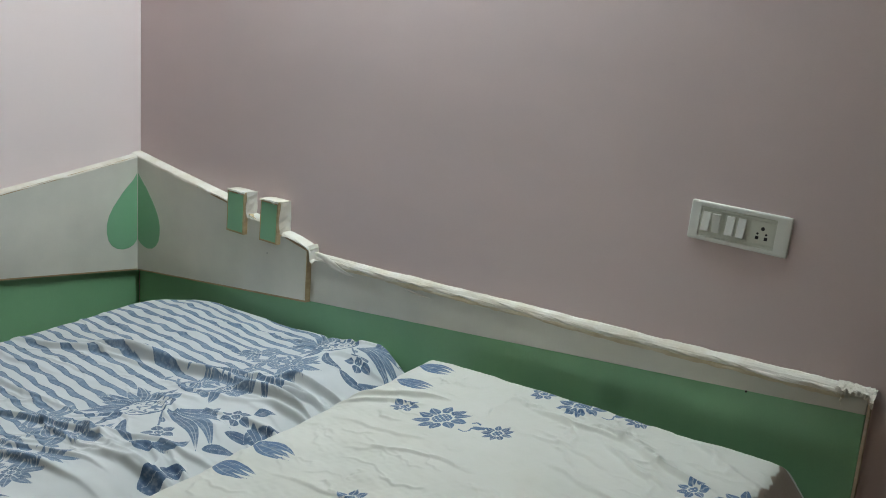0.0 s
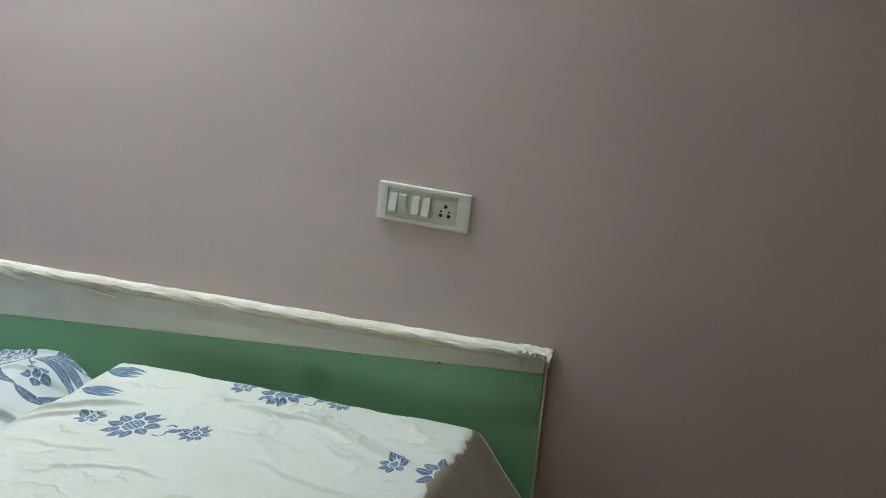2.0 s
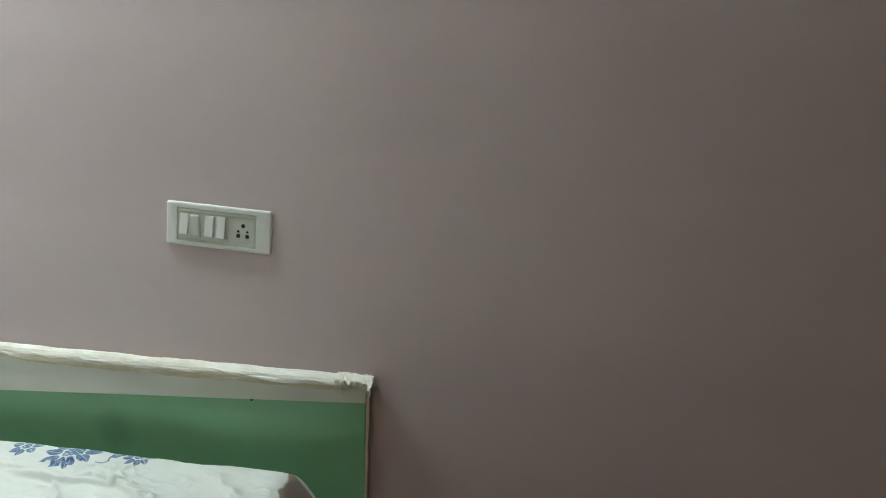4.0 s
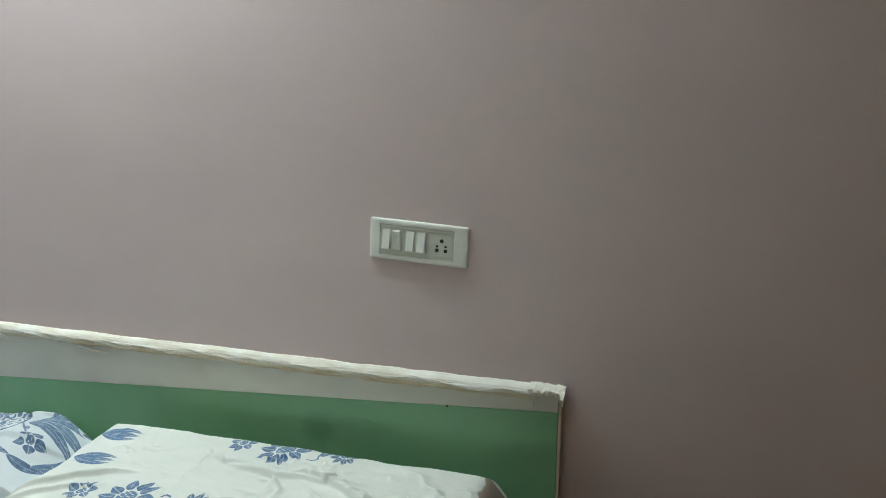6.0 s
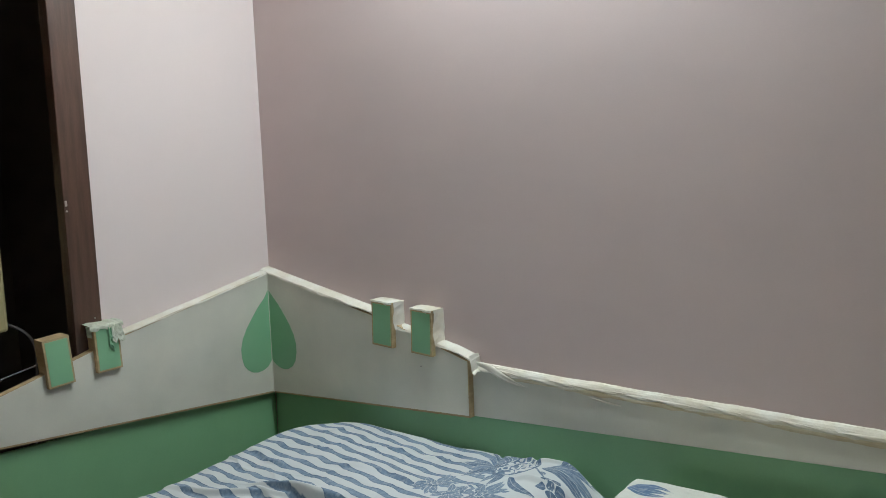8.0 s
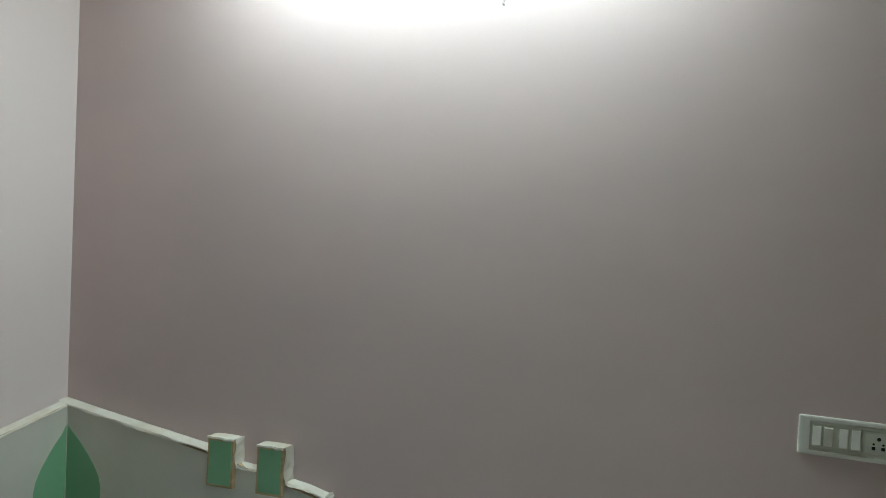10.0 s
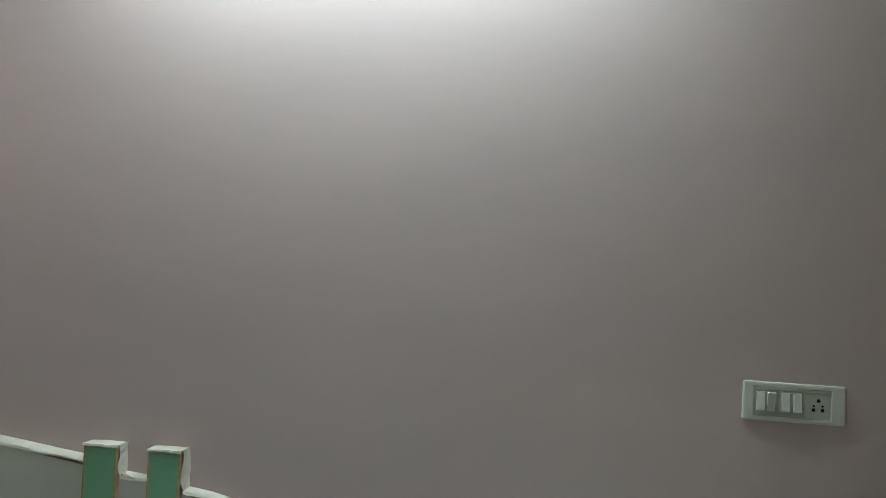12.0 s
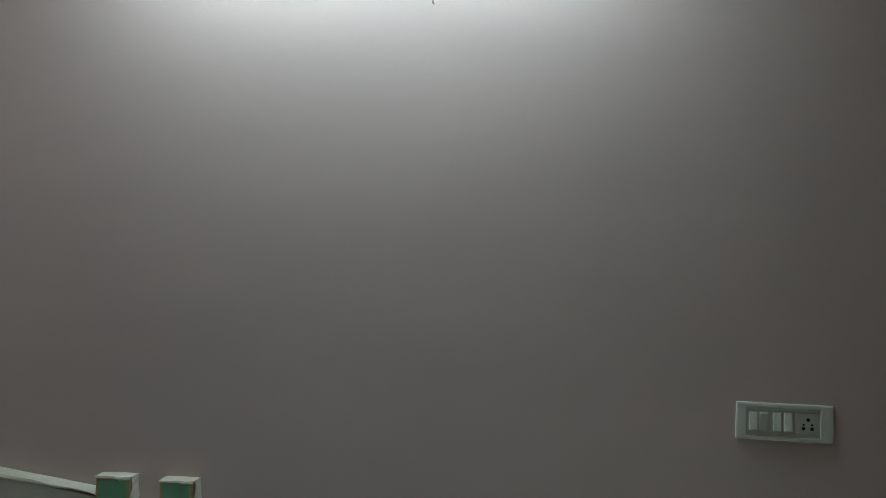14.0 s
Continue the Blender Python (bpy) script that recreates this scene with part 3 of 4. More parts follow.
for r0, r1 in zip(rings, rings[1:]):
    for k in range(24):
        bm.faces.new((r0[k], r0[(k + 1) % 24], r1[(k + 1) % 24], r1[k]))
bmesh.ops.recalc_face_normals(bm, faces=list(bm.faces))
part("cover_frame", bm, PLASTIC, sw, "white plastic cover frame")
part("grid_plate", sbox(-0.0872, 0.0801, 0.0, 0.0030, -0.0336, 0.0321, 0.0006), PLASTIC_IN, sw, "darker green-grey module plate")
# a raised ledge along the top of the plate and a thin one along its foot
part("ledge", sbox(-0.0868, 0.0797, 0.0028, 0.0052, 0.0262, 0.0318, 0.0008), PLASTIC_IN, sw)
part("ledge", sbox(-0.0868, 0.0797, 0.0028, 0.0042, -0.0334, -0.0300, 0.0006), PLASTIC_IN, sw)
for x0, x1 in ((-0.0835, -0.0375), (-0.0300, 0.0195)):
    part("module_frame", sbox(x0, x1, 0.0029, 0.0040, -0.0245, 0.0240, 0.0005), PLASTIC_IN, sw)
for i, (x, up) in enumerate(((-0.0720, 0), (-0.0490, 1), (-0.0178, 0), (0.0072, 0))):
    s = part("switch", sbox(-0.0088, 0.0088, -0.0030, 0.0044, -0.0215, 0.0205, 0.0010, pose(x, -0.0046, 0.0005, 10 if up else -9, 0, 0)), PLASTIC, sw, "white rocker switch")
bm = sbox(0.0245, 0.0770, 0.0029, 0.0040, -0.0245, 0.0240, 0.0006)
sock = part("socket", bm, PLASTIC_IN, sw, "five-pin socket face")
for x, z, r, tall in ((0.0525, 0.0085, 0.0042, 0), (0.0425, -0.003, 0.0025, 0), (0.0615, -0.003, 0.0025, 0), (0.0425, -0.012, 0.0036, 1), (0.0615, -0.012, 0.0036, 1)):
    if tall:
        bm = sbox(x - r, x + r, 0.0036, 0.0044, z - r, z + r, 0.0008)
    else:
        bm = bmesh.new()
        cylinder(bm, r, 0.0008, SM @ pose(x, -0.0040, z, 90, 0, 0), 16)
    h = part("pin_hole", bm, BLACK, sock, "dark pin hole")
    h.matrix_parent_inverse = Matrix()

# ---- tube light over the bed, above the view ----
TX0, TX1, TZ, TY = 0.63, 1.84, 2.43, -0.17
tube = thing("tube_light", ((TX0 + TX1) / 2, 0, TZ), "white batten with a lit fluorescent tube on the wall", "tube light")
part("batten", boxed(TX0 - 0.01, TX1 + 0.01, -0.13, 0, TZ + 0.005, TZ + 0.055, bevel=0.004), PLASTIC, tube, "white metal batten")
for x in (TX0 - 0.006, TX1 + 0.006):
    part("tube_holder", boxed(x - 0.009, x + 0.009, -0.188, -0.115, TZ - 0.016, TZ + 0.03, bevel=0.004), PLASTIC, tube, "white lamp holder")
bm = bmesh.new()
cylinder(bm, 0.0135, TX1 - TX0 - 0.012, pose((TX0 + TX1) / 2, TY, TZ, 0, 90, 0), 20)
part("tube", bm, TUBE_GLOW, tube, "glowing cool white tube", True)
# bent nail under the lamp
NX, NZ = 1.373, 2.091
nail = thing("wall_nail", (NX, 0, NZ), "small bent steel nail in the wall", "nail")
cord("shank", [(NX, 0.01, NZ), (NX, -0.010, NZ - 0.001), (NX, -0.018, NZ - 0.004), (NX, -0.022, NZ - 0.012), (NX + 0.001, -0.016, NZ - 0.0165), (NX + 0.002, -0.010, NZ - 0.015)], 0.0022, STEEL, nail)

# ---- back room: air cooler on a stand ----
cx0, cx1, cd0, cd1, cz0, cz1 = -0.52, -0.20, 0.803, 1.26, 0.868, 1.35
cool = thing("air_cooler", ((cx0 + cx1) / 2, -(cd0 + cd1) / 2, cz0), "yellowed cream plastic room air cooler in a dark room", "air cooler")
part("housing", boxed(cx0, cx1 - 0.02, -cd1, -cd0, cz0, cz1, bevel=0.03, segments=4), CREAM, cool, "yellowed cream plastic housing", True)
bm = bmesh.new()
box(bm, cx1 - 0.03, cx1, -cd0 - 0.034, -cd0, cz0, cz1 - 0.01, 0.01)
box(bm, cx1 - 0.03, cx1, -cd1, -cd1 + 0.034, cz0, cz1 - 0.01, 0.01)
box(bm, cx1 - 0.03, cx1 - 0.001, -cd1 + 0.03, -cd0 - 0.03, cz1 - 0.06, cz1 - 0.01, 0.008)
box(bm, cx1 - 0.03, cx1 - 0.001, -cd1 + 0.03, -cd0 - 0.03, cz0 + 0.115, cz0 + 0.145, 0.006)
box(bm, cx1 - 0.03, cx1 - 0.001, -cd1 + 0.03, -cd0 - 0.03, cz0, cz0 + 0.045, 0.006)
part("front_frame", bm, CREAM, cool, "cream front frame")
part("grille_back", boxed(cx1 - 0.032, cx1 - 0.022, -cd1 + 0.03, -cd0 - 0.03, cz0 + 0.14, cz1 - 0.05), BLACK, cool, "black grille opening")
for i in range(12):
    z = cz0 + 0.16 + i * 0.0225
    part("louvre", boxed(cx1 - 0.022, cx1 - 0.008, -cd1 + 0.032, -cd0 - 0.032, z, z + 0.006, bevel=0.001), CREAM, cool)
for d in (0.845, 0.95, 1.06, 1.17):
    part("louvre_post", boxed(cx1 - 0.008, cx1 - 0.004, -d - 0.004, -d, cz0 + 0.145, cz1 - 0.06), CREAM, cool)
part("control_panel", boxed(cx1 - 0.03, cx1 - 0.012, -cd1 + 0.03, -cd0 - 0.03, cz0 + 0.045, cz0 + 0.116, bevel=0.003), GREY_PLASTIC, cool, "grey control panel")
for d in (0.87, 0.97, 1.07):
    bm = bmesh.new()
    cylinder(bm, 0.015, 0.02, pose(cx1 - 0.004, -d, cz0 + 0.075, 0, 90, 0), 20)
    part("knob", bm, BLACK, cool, "black control knob", True)
cord("power_cable", [(-0.3, -0.81, 0.885), (-0.26, -0.79, 0.882), (-0.22, -0.755, 0.865), (-0.19, -0.735, 0.82), (-0.18, -0.74, 0.76), (-0.18, -0.75, 0.70), (-0.2, -0.76, 0.5)], 0.0045, CABLE, cool, "grey power cable hanging in a loop")
# added stand, in the same shade tone as the back room walls
stand = thing("cooler_stand", ((cx0 + cx1) / 2, -(cd0 + cd1) / 2, 0), "wooden stand carrying the air cooler, coloured dark for the unlit room", "stand")
part("top", boxed(cx0 - 0.02, cx1 - 0.03, -cd1 - 0.02, -cd0 - 0.03, cz0 - 0.03, cz0, bevel=0.003), DIM_ROOM_TONE, stand)
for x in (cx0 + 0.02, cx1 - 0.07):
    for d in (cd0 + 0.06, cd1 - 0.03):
        part("leg", boxed(x - 0.02, x + 0.02, -d - 0.02, -d + 0.02, 0, cz0 - 0.03, bevel=0.002), DIM_ROOM_TONE, stand)
wire = cord("loose_wire", [(-0.14, -1.3, 0.66), (-0.14, -1.0, 0.715), (-0.14, -0.85, 0.752), (-0.14, -0.705, 0.775)], 0.0022, CABLE)
tagged(wire, "thin grey wire stretched across the doorway", "wire")

# ---- bed ----
bed = thing("bed", (1.35, -1.05, 0), "low wooden double bed against the corner", "bed")
part("platform", boxed(0.10, 2.45, -2.05, -0.045, 0.16, 0.30, bevel=0.006), DARK_WOOD, bed, "dark wooden bed platform")
for x in (0.16, 2.38):
    for y in (-1.98, -0.12):
        part("leg", boxed(x - 0.04, x + 0.04, y - 0.04, y + 0.04, 0, 0.16, bevel=0.004), DARK_WOOD, bed)


def hex_block(name, corners, z0, tops, material, label, category, spread=0.0):
    bm = bmesh.new()
    lo = [bm.verts.new((x + (spread if i in (1, 2) else 0), y, z0)) for i, (x, y) in enumerate(corners)]
    hi = [bm.verts.new((x, y, z)) for (x, y), z in zip(corners, tops)]
    bm.faces.new(lo[::-1])
    bm.faces.new(hi)
    for i in range(4):
        bm.faces.new((lo[i], lo[(i + 1) % 4], hi[(i + 1) % 4], hi[i]))
    bmesh.ops.bevel(bm, geom=list(bm.edges), offset=0.016, segments=3, affect="EDGES")
    return tagged(part(name, bm, material, None, "", True), label, category)


hex_block("mattress", [(0.38, -0.11), (1.27, -0.11), (1.54, -2.0), (0.74, -2.0)], 0.30, [0.466, 0.500, 0.505, 0.475], MATTRESS, "brown ticking mattress under the striped sheet", "mattress")
hex_block("mattress", [(1.57, -0.15), (2.380, -0.150), (2.436, -2.0), (1.84, -2.0)], 0.30, [0.585, 0.590, 0.590, 0.585], MATTRESS, "brown ticking mattress under the white sheet", "mattress", 0.03)


# ---- printed sheets ----
def smooth01(e0, e1, v):
    t = np.clip((v - e0) / (e1 - e0), 0, 1)
    return t * t * (3 - 2 * t)


def waves(x, y, seed, scale, octaves=4):
    """Smooth pseudo-random relief from turned sine waves, about -1 to 1."""
    rng = np.random.RandomState(seed)
    out = np.zeros_like(x)
    amp, total = 1.0, 0.0
    for o in range(octaves):
        for _ in range(5):
            a = rng.uniform(0, 2 * math.pi)
            k = 2 * math.pi / scale * (2 ** o) * rng.uniform(0.7, 1.3)
            out += amp * np.sin(k * (x * math.cos(a) + y * math.sin(a)) + rng.uniform(0, 6.28)) / 2.6
        total += amp
        amp *= 0.5
    return out / total


def window(x, y, x0, x1, y0, y1):
    """The rows and columns of a cloth's grid that can touch a box."""
    xs = np.stack([x[0], x[len(x) // 2], x[-1]])
    ys = np.stack([y[:, 0], y[:, y.shape[1] // 2], y[:, -1]])
    cols = np.nonzero((xs.max(0) > x0 - 0.03) & (xs.min(0) < x1 + 0.03))[0]
    rows = np.nonzero((ys.max(0) > y0 - 0.03) & (ys.min(0) < y1 + 0.03))[0]
    if not len(cols) or not len(rows):
        return None
    return np.s_[rows[0]:rows[-1] + 1, cols[0]:cols[-1] + 1]


class Print:
    """Dye and tone over the cloth's points, stamped shape by shape."""

    def __init__(self, x, y):
        self.whole = (x, y, np.zeros_like(x), np.full_like(x, 0.35))
        self.x, self.y, self.dye, self.tone = self.whole

    def near(self, cx, cy, reach):
        """Stamps only in a box round a point; False where the cloth has none of it."""
        w = window(self.whole[0], self.whole[1], cx - reach, cx + reach, cy - reach, cy + reach)
        if w is not None:
            self.x, self.y, self.dye, self.tone = (a[w] for a in self.whole)
        return w is not None

    def all(self):
        self.x, self.y, self.dye, self.tone = self.whole

    def put(self, mask, tone):
        self.dye[...] = np.maximum(self.dye, mask)
        self.tone[...] = np.where(mask > 0.3, tone, self.tone)

    def cut(self, mask):
        self.dye *= 1 - mask

    def leaf(self, cx, cy, turn, length, width, tone=0.5, veins=1, bend=0.0, soft=0.0022, rim=0.0, plump=0.72):
        if not self.near(cx, cy, length * 1.2):
            return
        c, s = math.cos(math.radians(turn)), math.sin(math.radians(turn))
        a = (self.x - cx) * c + (self.y - cy) * s
        b = -(self.x - cx) * s + (self.y - cy) * c
        f = np.clip(a / length, 0, 1)
        b = b - bend * length * np.sin(f * math.pi)
        hw = width / 2 * np.sin(math.pi * f ** plump) ** 1.05
        m = smooth01(soft, -soft, np.abs(b) - hw) * (a > 0) * (a < length)
        if rim:
            self.cut(smooth01(soft, -soft, np.abs(b) - hw - rim) * (a > -rim) * (a < length + rim))
        for k in range(veins):
            off = (k - (veins - 1) / 2) * 2 / (veins + 1)
            m = m * (1 - 0.5 * smooth01(0.0026, 0.0006, np.abs(b - off * hw * 0.9)) * (f > 0.12) * (f < 0.96))
        self.put(m, tone)

    def flower(self, cx, cy, r, n, tone=0.5, core=0.36, turn=0.0):
        """Plump pointed petals close round a dotted disc, each with a pale rim."""
        if not self.near(cx, cy, r):
            return
        self.cut(smooth01(0.002, -0.002, np.hypot(self.x - cx, self.y - cy) - r * core * 1.15))
        for i in range(n):
            t = turn + 360 * i / n
            c, s = math.cos(math.radians(t)), math.sin(math.radians(t))
            self.leaf(cx + c * r * core * 0.95, cy + s * r * core * 0.95, t + 7 * math.sin(i * 2.1), r * (1 - core * 0.95), 2 * math.pi * r * (0.3 + 0.55 * core) / n * 1.12, tone + 0.05 * (i % 3 - 1), 1, 0.05, rim=0.0010)
        self.near(cx, cy, r)
        d = np.hypot(self.x - cx, self.y - cy)
        self.cut(smooth01(0.0016, -0.0016, np.abs(d - r * core * 0.98) - 0.0012))
        dots = np.sin((self.x - cx) * 520 + (self.y - cy) * 180) * np.sin((self.y - cy) * 540 - (self.x - cx) * 160)
        self.put(smooth01(0.002, -0.002, d - r * core * 0.88) * (1 - 0.75 * smooth01(0.25, 0.6, dots)), tone - 0.12)

    def cone(self, cx, cy, turn, length, width):
        if not self.near(cx, cy, length * 0.6):
            return
        c, s = math.cos(math.radians(turn)), math.sin(math.radians(turn))
        a = ((self.x - cx) * c + (self.y - cy) * s) / (length / 2)
        b = (-(self.x - cx) * s + (self.y - cy) * c) / (width / 2)
        m = smooth01(1.05, 0.95, np.hypot(a, b))
        self.cut(m)
        stir = waves(self.x, self.y, 7, 0.045, 2)
        lines = np.sin(12 * b + 7 * a * b + 5 * stir) + 0.6 * np.sin(15 * a - 6 * b * b + 4 * stir)
        self.put(m * smooth01(0.05, 0.45, lines), 0.45)
        self.put(smooth01(0.10, 0.03, np.abs(np.hypot(a, b) - 0.98)), 0.6)

    def stem(self, pts, width, tone):
        for (x0, y0), (x1, y1) in zip(pts, pts[1:]):
            if not self.near((x0 + x1) / 2, (y0 + y1) / 2, 0.04):
                continue
            dx, dy = x1 - x0, y1 - y0
            t = np.clip(((self.x - x0) * dx + (self.y - y0) * dy) / (dx * dx + dy * dy), 0, 1)
            self.put(smooth01(width, width * 0.4, np.hypot(self.x - x0 - t * dx, self.y - y0 - t * dy)), tone)


def fold(x, y, p0, p1, width, height, steep=0.40):
    """A ridge (or, below zero, a crease) along a line, steeper towards the foot of the bed, fading at its ends."""
    if p1[0] < p0[0]:
        p0, p1 = p1, p0
    dx, dy = p1[0] - p0[0], p1[1] - p0[1]
    l2 = dx * dx + dy * dy
    t = ((x - p0[0]) * dx + (y - p0[1]) * dy) / l2
    b = (-(x - p0[0]) * dy + (y - p0[1]) * dx) / math.sqrt(l2)
    b = b + 0.010 * np.sin(t * 5 + p0[0] * 30) + 0.003 * np.sin(t * 17 + p0[1] * 50)
    w = np.where(b > 0, width * 1.35, width * steep * 0.75)
    fade = smooth01(-0.15, 0.3, t) * smooth01(1.15, 0.7, t)
    return height * np.exp(-np.abs(b / w) ** 1.8) * fade


def arc(a, r, flare):
    """How far out and how far down a cloth lies, an arc length a past the point where it leaves the flat."""
    a = np.maximum(a, 0)
    top = math.radians(90 - flare)
    ang = np.minimum(a / r, top)
    rest = np.maximum(a - r * top, 0)
    return r * np.sin(ang) + rest * math.cos(top), r * (1 - np.cos(ang)) + rest * math.sin(top)


def sheet(name, left, right, back, drops, radius, flare, top, printer, material, label, category="bedsheet", bordered=False):
    """A cloth over a mattress. left, right: edge lines x(y); back: y(x); drops: how far it hangs at left, right, back."""
    fine, far = 0.0023, 2.0
    width = right(-0.6) - left(-0.6)
    s = np.arange(-drops[0], width + drops[1], fine)
    v = np.concatenate([np.arange(-drops[2], 1.32, fine), np.arange(1.32, far, 0.03)])
    S, V = np.meshgrid(s, v)
    ol, dl = arc(-S, radius, flare[0])
    orr, dr = arc(S - width, radius, flare[1])
    ob_, db = arc(-V, radius, flare[2])
    k = np.clip(S / width, 0, 1)
    yy = -np.maximum(V, 0)
    x0, x1 = left(yy), right(yy)
    X = x0 + (x1 - x0) * k - ol + orr
    Y = back(X) - np.maximum(V, 0) + ob_
    Z = top(X, Y) - np.maximum.reduce([dl, dr, db]) - 0.25 * np.minimum(np.minimum(dl + dr, db), 0.05)
    pr = Print(x0 + (x1 - x0) * k - np.maximum(-S, 0) + np.maximum(S - width, 0), back(X) - V)
    printer(pr)
    pr.all()
    ny, nx = X.shape
    co = np.stack([X, Y, Z], -1).reshape(-1, 3)
    i = np.arange((ny - 1) * (nx - 1))
    a = (i // (nx - 1)) * nx + i % (nx - 1)
    quads = np.stack([a, a + nx, a + nx + 1, a + 1], -1)
    hem = 0.020 + 0.008 * np.sin(V * 19) + 0.004 * np.sin(V * 83 + 1) + 0.003 * np.sin(V * 190 + 2) * np.sin(V * 23)
    # a brown border sewn on along the open side
    brown = smooth01(-0.003, 0.003, S - width - hem) * smooth01(-0.030, -0.024, V) if bordered else np.zeros_like(S)

    def cloth(name, quads):
        used, quads = np.unique(quads, return_inverse=True)
        quads = quads.reshape(-1, 4)
        pts = co[used]
        me = bpy.data.meshes.new(name)
        me.vertices.add(len(pts))
        me.vertices.foreach_set("co", pts.ravel())
        me.loops.add(quads.size)
        me.loops.foreach_set("vertex_index", quads.ravel().astype(np.int32))
        me.polygons.add(len(quads))
        me.polygons.foreach_set("loop_start", np.arange(0, quads.size, 4, dtype=np.int32))
        me.polygons.foreach_set("use_smooth", np.ones(len(quads), dtype=bool))
        me.update(calc_edges=True)
        for key, val in (("dye", pr.dye), ("tone", pr.tone), ("brown", brown)):
            at = me.attributes.new(key, "FLOAT", "POINT")
            at.data.foreach_set("value", val.ravel()[used].astype(np.float32))
        me.materials.append(material)
        return new(name, me)

    # the hanging sides are parts of their own
    mid = quads[:, 0]
    fs, fv = S.ravel()[mid], V.ravel()[mid]
    over_right = (fs > width + 0.012) & (fv > -0.034)
    over_left = (fs < -0.03) & (fv > -0.034)
    ob = tagged(cloth(name, quads[~(over_right | over_left)]), label, category)
    side_r = cloth("border" if bordered else "overhang", quads[over_right])
    side_r.parent = ob
    if bordered:
        side_r["label"] = "brown cloth border hanging over the side"
    side_l = cloth("overhang", quads[over_left])
    side_l.parent = ob
    return ob


def creases(x, y, seed, count, xs, ys, lengths, widths, heights, spread):
    """Many small sharp folds, strewn over a stretch of the cloth."""
    rng = random.Random(seed)
    z = np.zeros_like(x)
    for _ in range(count):
        cx, cy, a, ln = rng.uniform(*xs), rng.uniform(*ys), math.radians(rng.uniform(*spread)), rng.uniform(*lengths) / 2
        dx, dy = ln * math.cos(a), ln * math.sin(a)
        wide, high = rng.uniform(*widths), rng.uniform(*heights)
        w = window(x, y, cx - 1.2 * abs(dx) - 4 * wide, cx + 1.2 * abs(dx) + 4 * wide, cy - 1.2 * abs(dy) - 4 * wide, cy + 1.2 * abs(dy) + 4 * wide)
        if w is not None:
            z[w] += fold(x[w], y[w], (cx - dx, cy - dy), (cx + dx, cy + dy), wide, high, 0.7)
    return z


def left_top(x, y):
    z = 0.490 + 0.048 * x + 0.016 * np.exp(-((x - 1.27) / 0.12) ** 2 - ((y + 0.16) / 0.16) ** 2)
    z = z + 0.020 * np.exp(-((x - 0.48) / 0.24) ** 2 - ((y + 0.16) / 0.22) ** 2)
    z = z + 0.006 * waves(x, y, 3, 0.55, 2) + 0.0022 * waves(x, y, 8, 0.16, 3)
    for p0, p1, w, h in (((0.42, -0.70), (0.95, -0.555), 0.022, 0.017), ((0.64, -0.580), (1.24, -0.535), 0.020, 0.033), ((1.02, -0.50), (1.40, -0.435), 0.016, 0.015),
                         ((0.90, -1.02), (1.30, -0.925), 0.014, 0.014), ((1.22, -0.935), (1.50, -0.80), 0.014, 0.012), ((0.80, -1.16), (1.45, -1.07), 0.020, 0.017),
                         ((1.22, -0.56), (1.44, -0.50), 0.014, 0.034), ((1.26, -0.45), (1.42, -0.37), 0.013, 0.030), ((1.29, -0.50), (1.43, -0.43), 0.010, 0.022), ((1.33, -0.56), (1.52, -0.50), 0.018, 0.022), ((1.36, -0.66), (1.54, -0.60), 0.016, 0.018),
                         ((0.36, -0.40), (0.62, -0.43), 0.024, 0.010), ((0.36, -0.80), (0.80, -0.78), 0.024, 0.008), ((0.55, -0.95), (1.05, -0.88), 0.016, 0.012),
                         ((1.20, -0.23), (1.38, -0.17), 0.016, 0.012), ((1.12, -0.10), (1.30, -0.06), 0.014, 0.012), ((1.30, -0.98), (1.60, -0.93), 0.022, 0.018),
                         ((0.70, -0.36), (1.02, -0.33), 0.022, 0.007), ((1.0, -1.27), (1.6, -1.18), 0.02, 0.015), ((0.62, -0.60), (0.98, -0.615), 0.010, 0.009), ((1.0, -0.97), (1.36, -0.985), 0.010, 0.009), ((1.05, -1.09), (1.38, -1.02), 0.010, 0.010)):
        z = z + fold(x, y, p0, p1, w, h)
    z = z + fold(x, y, (1.04, -0.02), (1.12, -0.22), 0.008, -0.010, 1.2) + fold(x, y, (1.14, -0.02), (1.19, -0.12), 0.007, -0.010, 1.2)
    z = z + creases(x, y, 4, 34, (1.12, 1.52), (-1.0, -0.40), (0.07, 0.20), (0.007, 0.014), (0.004, 0.011), (-20, 40))
    z = z + creases(x, y, 9, 26, (0.35, 1.25), (-1.1, -0.12), (0.08, 0.24), (0.007, 0.012), (0.002, 0.006), (-15, 40))
    z = z + creases(x, y, 41, 60, (0.55, 1.50), (-1.15, -0.12), (0.05, 0.16), (0.0035, 0.006), (0.0012, 0.0032), (-30, 45))
    # sinks into the gap beside the higher mattress
    return z - 0.058 * smooth01(0.13, -0.01, (1.375 - 0.14 * y) - x)


